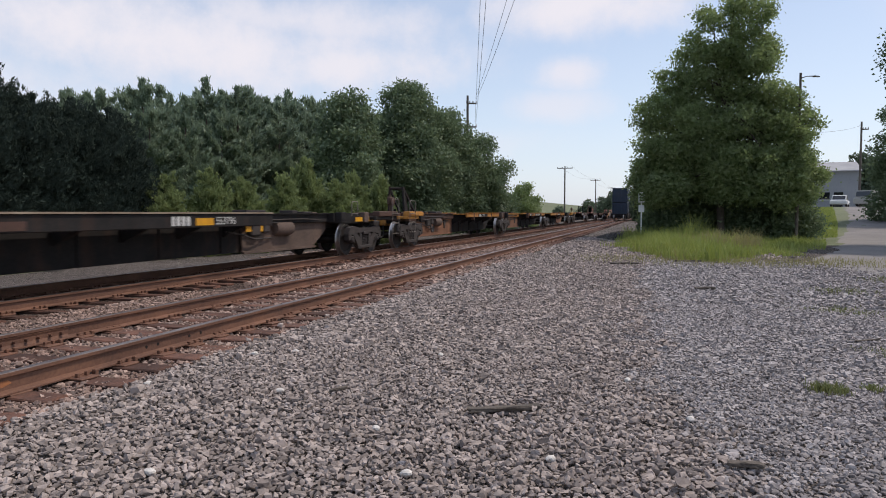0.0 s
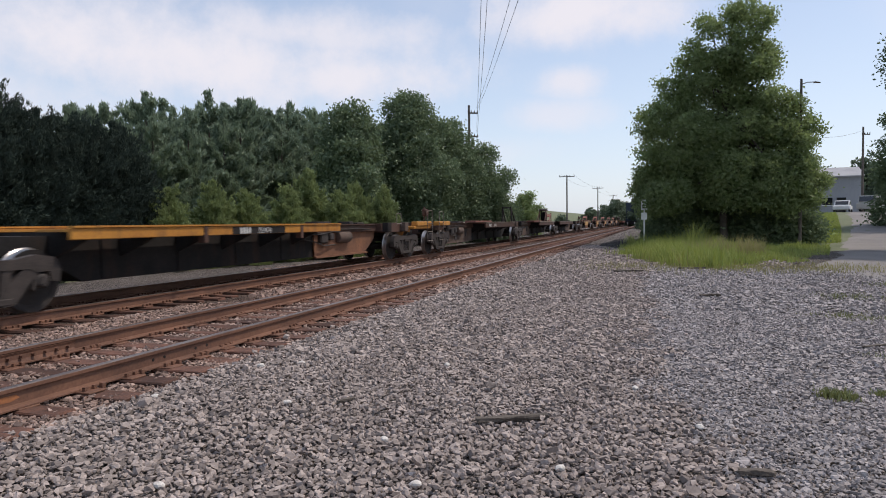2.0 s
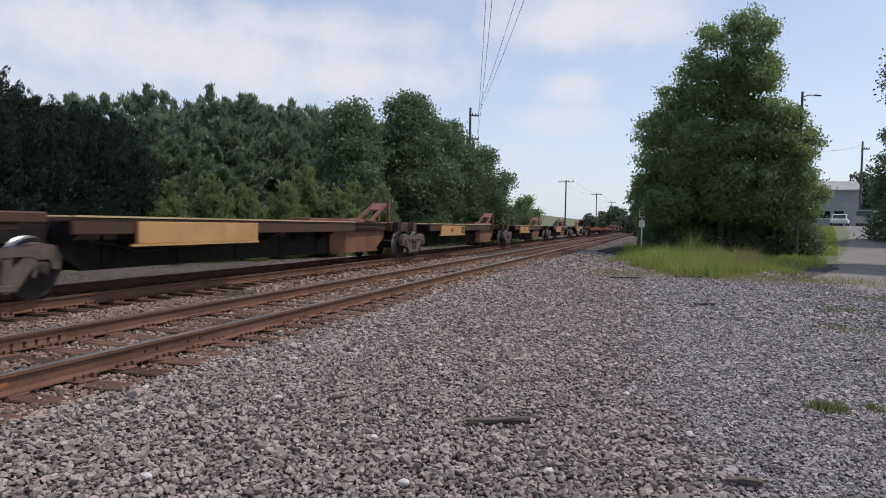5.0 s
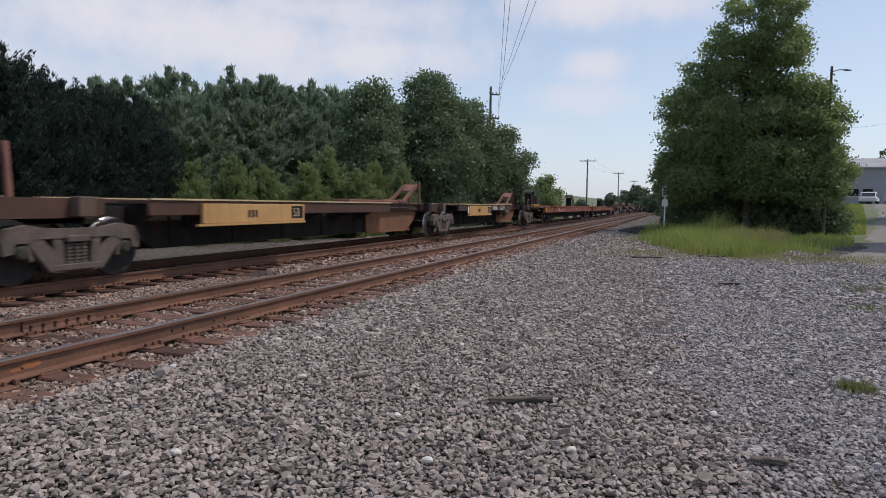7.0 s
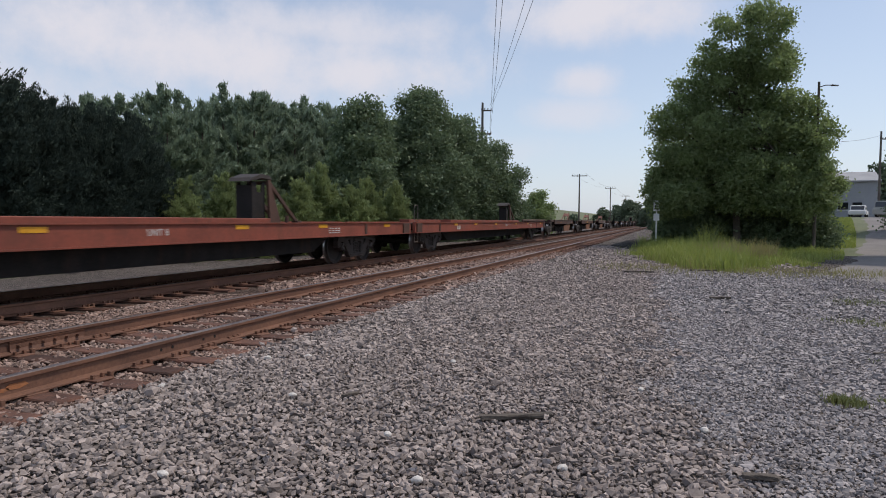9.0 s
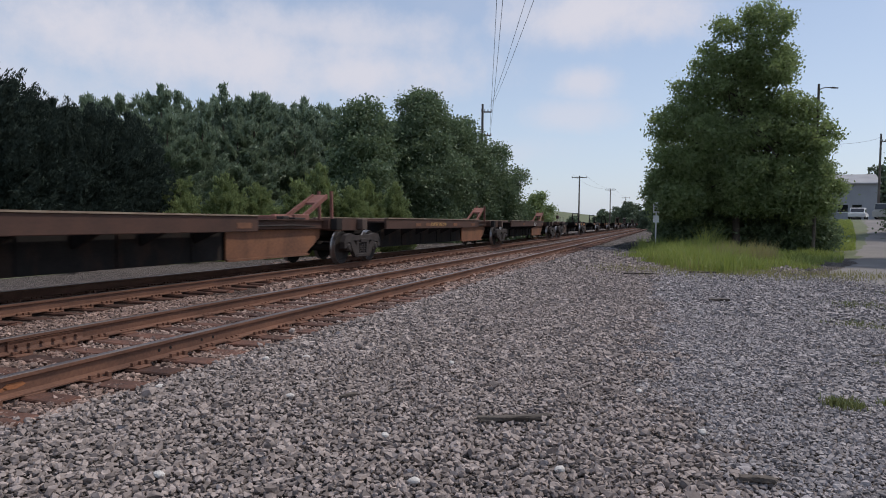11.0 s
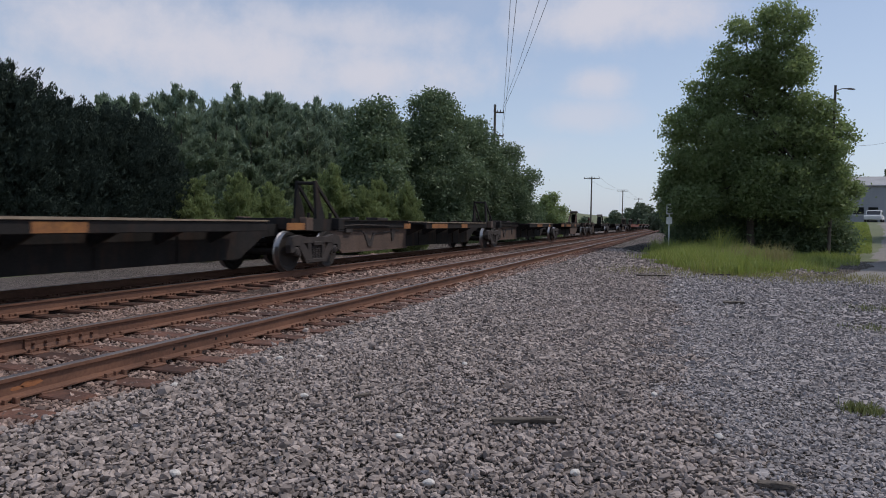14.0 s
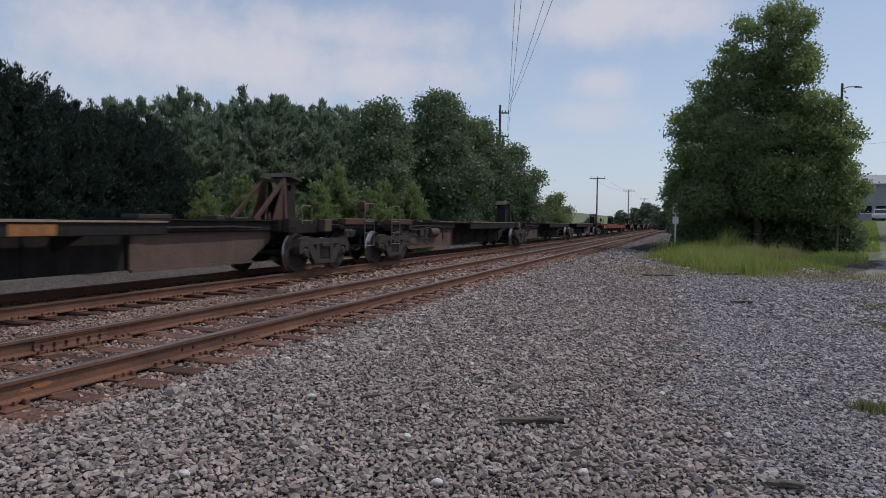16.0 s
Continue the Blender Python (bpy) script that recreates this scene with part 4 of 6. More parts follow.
def spine_car(label, trucks, styles, body, top, ends, proto, panels=None, exposed=None, hitches=(), gear=2, rim=0.0):
    s0 = trucks[0]
    car = thing("spine_car", label, "railway car", pose(FAR_C, s0, RAILTOP), group="freight train")
    ys = [t - s0 for t in trucks]
    for y in ys:
        c = copy_thing(proto, pose(0, y, 0))
        c.parent = car
    for i, st in enumerate(styles):
        spine_unit(car, ys[i], ys[i + 1], st, body, top, (panels or {}).get(i), exposed, BROWN if i in (0, len(styles) - 1) and body == YELLOW else None, plank=(body == BROWN and st == 'N') or (body == BROWN and bool(panels)), rim=rim)
    coupler_end(car, ys[0], -1, body, ends[0])
    coupler_end(car, ys[-1], 1, body, ends[1])
    brake_gear(car, ys[0] + 2.9, 0.62, 0.85)
    if gear > 1:
        brake_gear(car, ys[-1] - 5.6, 0.62, 0.85)
    for y, up, back, *plate in hitches:
        hitch(car, y - s0, 1.2, BLACK if up and back > 0 else BROWN if up else PINKPLATE, up, back, not plate)
    return car


def flat_car(label, a, b, proto, number, before=3.3, after=3.5, front=True):
    car = thing("flat_car", label, "railway car", pose(FAR_C, a, RAILTOP), group="freight train")
    L = b - a
    for y in (0, L):
        c = copy_thing(proto, pose(0, y, 0))
        c.parent = car
    y0, y1 = -before, L + after
    for s in (-1, 1):
        bm = bmesh.new()
        xa, xb = (1.22, 1.32) if s > 0 else (-1.32, -1.22)
        prism(bm, [(y0, 1.13), (y0, 0.76), (y1, 0.76), (y1, 1.13)], xa, xb)
        prism(bm, [(y0, 1.132), (y0, 1.112), (y1, 1.112), (y1, 1.132)], s * 1.34 - 0.018, s * 1.34 + 0.018)
        prism(bm, [(y0, 0.79), (y0, 0.762), (y1, 0.762), (y1, 0.79)], s * 1.34 - 0.018, s * 1.34 + 0.018)
        part("side_sill", bm, REDOX, car)
    bm = bmesh.new()
    box(bm, -1.22, 1.22, y0, y1, 1.06, 1.10)
    box(bm, -0.36, 0.36, y0, y1, 0.70, 1.06)
    for y in np.arange(y0 + 0.5, y1, 1.5):
        box(bm, -1.22, 1.22, y - 0.05, y + 0.05, 0.86, 1.06)
    part("deck", bm, BROWN, car)
    bm = bmesh.new()
    prism(bm, [(1.5, 0.755), (2.3, 0.38), (L - 2.3, 0.38), (L - 1.5, 0.755)], -0.95, 0.95)
    part("underframe", bm, BLACK, car)
    bm = bmesh.new()
    for s in (-1, 1):
        box(bm, s * 0.9 - 0.22, s * 0.9 + 0.22, 2.2, L - 4.45, 1.10, 1.225, bevel=0.01)
    part("runway", bm, REDOX, car)
    for y in (y0 + 0.1, y1 - 0.7):
        bm = bmesh.new()
        box(bm, 1.325, 1.36, y, y + 0.5, 0.78, 1.1, bevel=0.01)
        part("end_bracket", bm, BROWN, car)
    if front:
        hitch(car, -1.85, 1.1, BROWN, True, 1)
    hitch(car, L - 3.25, 1.1, BROWN, True, 1)
    railing(car, y0 + 0.05, 1.1, THINRAIL)
    for y in (2.07, 5.0, 8.67, 13.33, 16.65, L + 1.3):
        reflector(car, y, 1.0, 1.322, w=0.43, h=0.085)
    if front:
        reflector(car, y0 + 0.08, 0.82, 1.362, w=0.46, h=0.25)
    for y in (0.2, L - 0.05):
        bm = bmesh.new()
        box(bm, 1.322, 1.345, y, y + 0.14, 0.8, 1.08, bevel=0.006)
        part("jacking_bracket", bm, BROWN, car)
    lettering(car, "UNIT B", 10.95, 0.92, 0.12, 1.322)
    marks(car, 2.45, 0.84, 0.15, 1.322, 4)
    if number:
        lettering(car, number, 3.75, 0.84, 0.17, 1.322)
    for k in range(3):
        bm = bmesh.new()
        for i in range(4):
            box(bm, 1.322, 1.325, L - 2.15 + i * 0.16, L - 2.04 + i * 0.16, 0.97 - k * 0.055, 0.995 - k * 0.055)
        part("painted_mark", bm, WHITE, car)
    bm = bmesh.new()
    for k in (-1, 1):
        y = y0 if k < 0 else y1
        box(bm, -0.13, 0.13, *sorted((y, y + k * 0.35)), 0.76, 0.96, bevel=0.03)
        box(bm, -0.2, 0.2, *sorted((y + k * 0.3, y + k * 0.55)), 0.70, 1.0, bevel=0.05)
    part("coupler", bm, TRUCK, car)
    return car


def build_train():
    truck_meshes()
    proto, pale = truck_unit(), truck_unit(True)
    for w in [c for p in (proto, pale) for c in p.children if c.name.startswith("wheelset")]:
        turn_wheels(w)
    cars = []
    g = lambda a, n, d=16.5: [a + d * i for i in range(n + 1)]
    # brown-black five-unit car at the head of the view
    c1 = spine_car("grimy black articulated spine car with yellow reflectors", [18.7 - 16.5 * 3, 18.7 - 33, 18.7 - 16.5, 18.7], "BBB", BLACK, DECKTOP, (BROWN, BROWN), proto)
    b = -18.7 + 16.5 * 3
    marks(c1, b + 9.83, 1.0, 0.17, 1.284, 4)
    reflector(c1, b + 10.5, 1.0, 1.284, 0.52, 0.14)
    lettering(c1, "553796", b + 11.1, 1.01, 0.16, 1.284)
    for d in (0, 0.4):
        reflector(c1, b + 13.1 + d, 0.80, 0.60, 0.34, 0.14)
    for d in (0, 0.9):
        reflector(c1, b + 18.2 + d, 0.98, 0.96, 0.5, 0.13)
    reflector(c1, b + 6.2, 0.99, 1.284, 0.75, 0.13, BROWN)
    cars.append(c1)
    # yellow three-unit car
    c2 = spine_car("faded yellow articulated spine car with rusty sill", [22.8, 38.7, 55.2, 70.7], "NNB", YELLOW, YELLOW, (YELLOW, YELLOW), proto, exposed=RUSTPLATE, hitches=[(24.0, True, 1, 0)])
    marks(c2, 9.06, 1.055, 0.13, 1.284, 4)
    lettering(c2, "753474", 9.7, 1.055, 0.13, 1.284)
    marks(c2, 23.3, 1.055, 0.13, 1.284, 5)
    lettering(c2, "ALL PURPOSE SPINE CAR", 25.6, 1.055, 0.13, 1.284)
    lettering(c2, "90000 TRAILER", 21.2, 1.02, 0.10, 0.605, BLACK)
    marks(c2, 37.75, 1.055, 0.13, 1.284, 4)
    lettering(c2, "753474", 38.4, 1.055, 0.13, 1.284)
    for y, w in ((8.9, 1.9), (23.1, 1.2), (25.4, 2.9), (37.5, 2.0)):
        bm = bmesh.new()
        box(bm, 1.279, 1.283, y, y + w, 1.045, 1.2)
        part("painted_patch", bm, BLACK, c2)
    for y in (8.0, 11.6, 22.6, 24.5, 29.5, 36.6, 40.2):
        bm = bmesh.new()
        box(bm, 1.15, 1.3, y, y + 0.12, 0.90, 1.245, bevel=0.01)
        part("stake_pocket", bm, BROWN, c2)
    cars.append(c2)
    # brown three-unit car
    c3 = spine_car("weathered brown articulated spine car with raised trailer hitches", [74.6, 91.0, 107.7, 124.3], "NNB", BROWN, DECKTOP, (YELLOW, BROWN), proto, hitches=[(92.3, True, 1, 0), (107.3, True, -1), (108.9, False, 1)])
    marks(c3, 7.5, 1.0, 0.16, 1.284, 4)
    lettering(c3, "360742", 8.6, 1.0, 0.16, 1.284)
    cars.append(c3)
    # yellow-panelled five-unit car
    c4 = spine_car("brown articulated spine car with faded yellow side panels", [128.5, 145.0, 161.6, 178.3, 194.8, 210.4], "BBBBB", BROWN, PALEEDGE, (BROWN, YELLOW), pale,
                   exposed=RUSTPLATE, panels={i: (2.45, 5.95, FADED) for i in range(5)}, hitches=[(142.8, False, 1), (159.4, False, 1), (176.1, False, 1), (192.6, False, 1), (207.9, False, 1)])
    for y in (16.5, 33.1, 49.8, 66.3):
        bm = bmesh.new()
        box(bm, 1.3255, 1.3285, y + 5.4, y + 5.88, 0.86, 1.13)
        part("number_patch", bm, BLACK, c4)
        lettering(c4, "53", y + 5.46, 0.9, 0.2, 1.3295, PALEEDGE)
        marks(c4, y + 3.8, 0.9, 0.15, 1.327, 3, BROWN)
    bm = bmesh.new()
    box(bm, 1.3255, 1.3285, 68.55, 68.85, 0.86, 1.12)
    part("pale_patch", bm, SIGNWHITE, c4)
    marks(c4, 72.75, 0.98, 0.2, 1.284, 5)
    lettering(c4, "556859", 74.0, 0.985, 0.235, 1.284)
    cars.append(c4)
    cars.append(flat_car("oxide-red flat car with black trailer hitches", 217.45, 236.77, proto, "2215"))
    cars.append(flat_car("oxide-red flat car with black trailer hitches", 243.0, 262.6, proto, "", 2.3, 3.2, False))
    c7 = spine_car("rusty brown articulated spine car with white lettering", [269.2, 286.0, 303.2, 319.8], "BBB", BROWN, DECKTOP, (BROWN, BROWN), proto, exposed=RUSTPLATE, hitches=[(283.9, False, 1), (300.9, False, 1), (318.4, False, 1)], gear=1, rim=0.06)
    lettering(c7, "PURPOSE SPINE CAR", 22.0, 1.03, 0.145, 1.284, FADED)
    lettering(c7, "300527", 41.75, 1.0, 0.2, 1.284)
    for y in (4.0, 10.5, 20.5, 21.5, 24.7, 27.3, 38.3, 44.45):
        reflector(c7, y, 1.03, 1.284, 0.5, 0.12, RUSTPLATE)
    cars.append(c7)
    c8 = spine_car("blackened articulated spine car with orange-yellow patches", [324.1, 339.7, 355.9, 372.4, 389.0, 404.8], "NNNNB", BLACK, DECKTOP, (BROWN, BROWN), proto, hitches=[(340.7, True, 1, 0), (357.1, True, 1, 0), (373.4, True, 1, 0), (404.15, True, -1)], gear=1, rim=-0.06)
    for y, w in ((7.4, 0.6), (11.25, 0.85), (13.1, 1.3), (24.0, 0.9), (30.1, 0.75), (36.7, 0.5), (39.2, 1.6), (42.5, 0.75), (57.3, 1.5), (61.0, 0.5), (65.9, 1.2), (68.2, 2.0), (72.35, 0.7)):
        reflector(c8, y, 0.975, 1.284, w, 0.16, ORANGEPATCH)
    marks(c8, 10.0, 1.0, 0.15, 1.284, 4)
    cars.append(c8)
    c9 = spine_car("blackened articulated spine car with a worn deck edge", g(409.0, 3), "NNB", BLACK, DECKTOP, (BROWN, BROWN), proto, hitches=[(425.8, True, 1)])
    cars.append(c9)
    cars.append(flat_car("oxide-red flat car with black trailer hitches", 464.4, 483.0, proto, ""))
    cars.append(spine_car("weathered brown articulated spine car with folded hitches", g(489.0, 5), "NNNNB", BROWN, DECKTOP, (YELLOW, BROWN), proto, hitches=[(505.8, True, 1), (538.8, True, 1)]))
    cars.append(spine_car("faded yellow articulated spine car with rusty sill", g(576.0, 3), "NNB", YELLOW, YELLOW, (YELLOW, YELLOW), proto, exposed=BROWN))
    for o in (*proto.children_recursive, proto, *pale.children_recursive, pale):
        bpy.data.objects.remove(o)
    return cars


def turn_wheels(w):
    """The wheelset rolls towards -y, close to a quarter turn from row to row."""
    y, z = w.location.y, w.location.z
    walk(w, [(i / FPS, pose(0, y, z, (88 * i) % 360)) for i in range(16 * FPS + 1)])


def container_train():
    """The tail of a stack train that leaves along the near track."""
    car = thing("well_car", "dark blue double-stacked containers on a departing well car", "railway car", pose(NEAR_C, 118, RAILTOP))
    bm = bmesh.new()
    for s in (-1, 1):
        prism(bm, [(0.5, 1.0), (2.6, 0.35), (14.4, 0.35), (16.5, 1.0), (16.5, 1.2), (0.5, 1.2)], s * 1.35 - 0.06, s * 1.35 + 0.06)
    box(bm, -1.3, 1.3, -0.6, 2.0, 0.8, 1.1)
    box(bm, -1.3, 1.3, 2.2, 14.8, 0.3, 0.42)
    box(bm, -1.3, 1.3, 15.0, 17.6, 0.8, 1.1)
    part("well", bm, BLACK, car)
    for z in (0.45, 3.06):
        bm = bmesh.new()
        n = 60
        for s in (-1, 1):
            for i in range(n):
                y = 2.4 + 12.2 * i / n
                box(bm, s * 1.19 - 0.02, s * 1.19 + 0.02, y, y + 0.11, z + 0.12, z + 2.48)
        box(bm, -1.18, 1.18, 2.4, 14.6, z + 0.05, z + 2.55)
        c = part("container", bm, BLUEBOX, car, "dark blue corrugated steel container")
        bm = bmesh.new()
        for x in (-1.2, 1.2):
            for y in (2.34, 14.6):
                box(bm, x - 0.06, x + 0.06, y - 0.03, y + 0.09, z, z + 2.6)
        for k in range(4):
            rod(bm, (-0.9 + 0.6 * k, 2.36, z + 0.1), (-0.9 + 0.6 * k, 2.36, z + 2.5), 0.025)
        part("corner_post", bm, BLUEBOX, c)
    truck_a = truck_unit()
    truck_a.parent, truck_a.matrix_basis = car, pose(0, 0.4, 0)
    truck_b = truck_unit()
    truck_b.parent, truck_b.matrix_basis = car, pose(0, 16.6, 0)
    return car


# ---- plants ----
def crown(blobs, leaf, density, seed, mat, aspect=0.75, clump=0.55, shell=0.55, solid=0.0, per=16):
    """Leaves in small clumps spread through uneven ellipsoids, mostly near their skin. blobs: centre and half sizes."""
    rng = np.random.default_rng(seed)
    vs, fs, off = [], [], 0
    for x, y, z, rx, ry, rz in blobs:
        n = max(12, int(density * (1.5 if z < solid else 1.0) * (rx * ry + ry * rz + rx * rz)))
        d = rng.normal(size=(n, 3))
        d /= np.linalg.norm(d, axis=1, keepdims=True)
        rad = rng.uniform(0.15 if z < solid else shell, 1.0, n) ** 0.7 * rng.uniform(0.85, 1.16, n)
        c = d * rad[:, None] * (rx, ry, rz) + (x, y, z)
        pts = np.repeat(c, per, 0) + rng.normal(0, clump * 0.5, (n * per, 3)) * (1, 1, 0.7)
        v, f = cards(pts, leaf, rng, aspect, up=-0.25)
        vs.append(v), fs.append(f + off)
        off += len(v)
    return raw_mesh("crown", np.concatenate(vs), np.concatenate(fs), mat)


def trunk_mesh(h, r, limbs, seed, lean=0.0):
    """A tapered trunk with crooked limbs; limbs: the points they reach for."""
    rng = random.Random(seed)
    bm = bmesh.new()
    pts = [Vector((lean * k / 5 + rng.gauss(0, 0.05), rng.gauss(0, 0.05), h * k / 5)) for k in range(6)]
    for i in range(5):
        rod(bm, pts[i], pts[i + 1], r * (1 - 0.16 * i), r * (1 - 0.16 * (i + 1)), seg=9)
    for t in limbs:
        a = pts[0].lerp(pts[-1], rng.uniform(0.35, 0.8))
        t = Vector(t)
        m = a.lerp(t, 0.5) + Vector((rng.gauss(0, 0.2), rng.gauss(0, 0.2), 0.3))
        rod(bm, a, m, r * 0.36, r * 0.24, seg=6)
        rod(bm, m, t, r * 0.24, r * 0.07, seg=6)
    return smooth(done(bm, "trunk", BARK), 50)


def polar(az, d):
    return d * math.sin(radians(az)), d * math.cos(radians(az))


def broad_tree(label, x, y, h, r, seed, mat=LEAF_DARK, leaf=0.26, density=20, low=0.12, blobs=None, group="", bulk=14, clump=0.55, solid=0.0, per=16):
    rng = random.Random(seed)
    z = ground_z(x, y) - 0.1
    t = thing("tree", label, "tree", pose(x, y, z, 0, 0, 0 if blobs else rng.uniform(0, 30)), group)
    if blobs is None:
        blobs = []
        for i in range(bulk):
            k = (i + 0.5) / bulk
            hz = h * (low + (0.98 - low) * k)
            reach = r * (math.sin(math.pi * min(1, 0.18 + 0.80 * k)) ** 0.7) * rng.uniform(0.45, 0.75)
            a = i * 2.4 + rng.uniform(-0.5, 0.5)
            s = r * rng.uniform(0.34, 0.5) * (1.15 - 0.5 * k)
            blobs.append((reach * math.cos(a), reach * math.sin(a), hz - s * 0.5, s, s, s * 0.8))
        blobs.append((0, 0, h * 0.45, r * 0.6, r * 0.6, h * 0.33))
    part("trunk", trunk_mesh(h * 0.75, 0.015 * h + 0.03, [b[:3] for b in blobs[::2]], seed), BARK, t)
    part("crown", crown(blobs, leaf, density, seed, mat, clump=clump, solid=solid, per=per), mat, t)
    return t


def pine_mesh(h, r, seed, mat, tiers, tuft, per_metre, low=0.08, shape=0.7, arms=6, spray=9, flat=0.10):
    """Whorls of boughs that rise towards their tips, each lined with tufts of needles, with gaps between; a tufted leader on top."""
    rng = np.random.default_rng(seed)
    at, way = [], []
    for i in range(tiers):
        k = i / tiers
        z = h * (low + (0.93 - low) * k)
        R = r * (0.13 + 0.87 * (1 - k) ** shape)
        n = arms if k < 0.8 else 4
        for j in range(n):
            a = 2 * np.pi * j / n + i * 1.9 + rng.uniform(-0.35, 0.35)
            L = R * rng.uniform(0.66, 1.2)
            rise = rng.uniform(0.05, 0.3) + 0.5 * k
            m = max(5, int(per_metre * (L + 0.25)))
            q = rng.uniform(0.12, 1.0, m) ** 0.75
            side = rng.normal(0, 0.13 * L + 0.05, m) * (1.15 - 0.75 * q)
            out = np.array([np.cos(a), np.sin(a), 0.0])
            c = out * (L * q)[:, None] + np.array([-np.sin(a), np.cos(a), 0.0]) * side[:, None]
            c[:, 2] += z + rng.normal(0, 0.03 * h) + L * rise * q ** 1.5 + rng.normal(0, flat, m)
            at.append(c)
            way.append(np.tile(out * (0.85 - 0.5 * k) + (0, 0, 0.55 + 0.6 * k), (m, 1)))
    m = int(per_metre * 2)
    c = rng.normal(0, 0.06, (m, 3))
    c[:, 2] = h * rng.uniform(0.88, 1.0, m)
    at.append(c), way.append(np.tile(np.array([0, 0, 1.0]), (m, 1)))
    at, way = np.repeat(np.concatenate(at), spray, 0), np.repeat(np.concatenate(way), spray, 0)
    at = at + rng.normal(0, tuft * 0.42, at.shape)
    return raw_mesh("needles", *sprays(at, tuft, rng, 0.2, way), mat)


def pine(label, x, y, h, meshes, i, group, seed):
    rng = random.Random(seed)
    me, h0 = meshes[i % len(meshes)]
    t = thing("pine_tree", label, "tree", pose(x, y, ground_z(x, y) - 0.05, 0, 0, rng.uniform(0, 360)), group)
    t.scale = (h / h0 * rng.uniform(0.9, 1.15),) * 2 + (h / h0,)
    bm = bmesh.new()
    rod(bm, (0, 0, 0), (0, 0, h0 * 0.95), 0.018 * h0 + 0.02, 0.01, seg=7)
    part("trunk", bm, BARK, t)
    part("needles", me, me.materials[0], t)
    return t


def build_plants():
    tall = [(pine_mesh(9.5, 2.9, 40 + i, NEEDLE, 10, 0.21, 26, 0.1, 0.66, 5, 9, 0.07), 9.5) for i in range(4)]
    dark = [(pine_mesh(9.5, 2.9, 60 + i, NEEDLE, 10, 0.2, 28, 0.1, 0.66, 5, 9, 0.07), 9.5) for i in range(2)]
    rear = [(pine_mesh(9.5, 2.9, 70 + i, NEEDLE, 12, 0.34, 9), 9.5) for i in range(2)]
    in_shade = [(pine_mesh(6.0, 2.6, 46 + i, SHADED_NEEDLE, 15, 0.10, 46, 0.02, 0.6, 8, 11, 0.18), 6.0) for i in range(2)]
    young = [(pine_mesh(3.5, 1.35, 50 + i, NEEDLE_YOUNG, 13, 0.10, 34, 0.03, 0.72, 8, 9, 0.07), 3.5) for i in range(3)]
    rng = random.Random(5)

    def roof_of_wood(x, y):
        """Height of the wood's top, lower towards the near end."""
        az = math.degrees(math.atan2(-x, y))
        rise = np.interp(az, [22, 29, 33, 37, 42, 45, 48, 50, 51.5, 56], [0.150, 0.160, 0.178, 0.184, 0.182, 0.170, 0.168, 0.178, 0.20, 0.205])
        return 1.6 + rise * (0.954 * y - 0.3 * x)

    for row, (xr, y0, y1, dy) in enumerate(((-29.5, 14, 62, 2.5), (-33.0, 16, 70, 3.0), (-37, 20, 84, 4.8))):
        y, i = y0, 0
        while y < y1:
            px, py = xr + rng.uniform(-1, 1), y + rng.uniform(-0.7, 0.7)
            pine("tall dark pine in a dense row behind the line", px, py, roof_of_wood(px, py) * rng.uniform(0.93, 1.10), dark if math.atan2(-px, py) > radians(45) else rear if row == 2 else tall, i + row, "pine row", i + 100 * row)
            y += dy
            i += 1
    # near-left evergreens, their shade painted with the darkened needles
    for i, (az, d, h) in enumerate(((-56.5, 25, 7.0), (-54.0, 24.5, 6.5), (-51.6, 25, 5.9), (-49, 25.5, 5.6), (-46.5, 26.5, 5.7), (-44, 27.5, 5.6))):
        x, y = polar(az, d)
        pine("evergreen with boughs down to the ground, shade in its dark colour", x, y, h, in_shade, i, "pine row", 700 + i)
    for i, (az, d, h) in enumerate(((-40.2, 27.5, 3.2), (-36.8, 29, 3.6), (-34.3, 30, 3.3), (-31.0, 31.5, 3.5), (-29.2, 34, 4.5), (-26.6, 33, 3.4), (-25.2, 35.5, 3.9), (-22.8, 36, 3.8))):
        x, y = polar(az, d)
        pine("young light-green pine before the tall row", x, y, h, young, i, "young pines", 800 + i)
    broad_tree("tall dense broadleaf tree behind the line", *polar(-20.6, 53), 12.3, 4.3, 21, bulk=28, leaf=0.21, density=27)
    broad_tree("dense broadleaf tree behind the line", *polar(-25.6, 47), 10.4, 3.2, 22, bulk=22, leaf=0.21, density=27)
    broad_tree("dense broadleaf tree behind the line", *polar(-17.2, 57), 10.8, 3.6, 23, bulk=22, leaf=0.21, density=27)
    broad_tree("rounded broadleaf tree at the end of the woods", *polar(-14.4, 60), 9.0, 3.3, 24, bulk=20, leaf=0.2, density=28)
    broad_tree("broadleaf tree deep in the woods", *polar(-23.5, 62), 11.0, 4.0, 25, density=16, leaf=0.32)
    broad_tree("small broadleaf tree in the sun by the line", *polar(-10.7, 86), 5.8, 2.3, 26, mat=LEAF_BIG, density=20)
    # the large tree by the lot
    x, y = polar(5.2, 42)
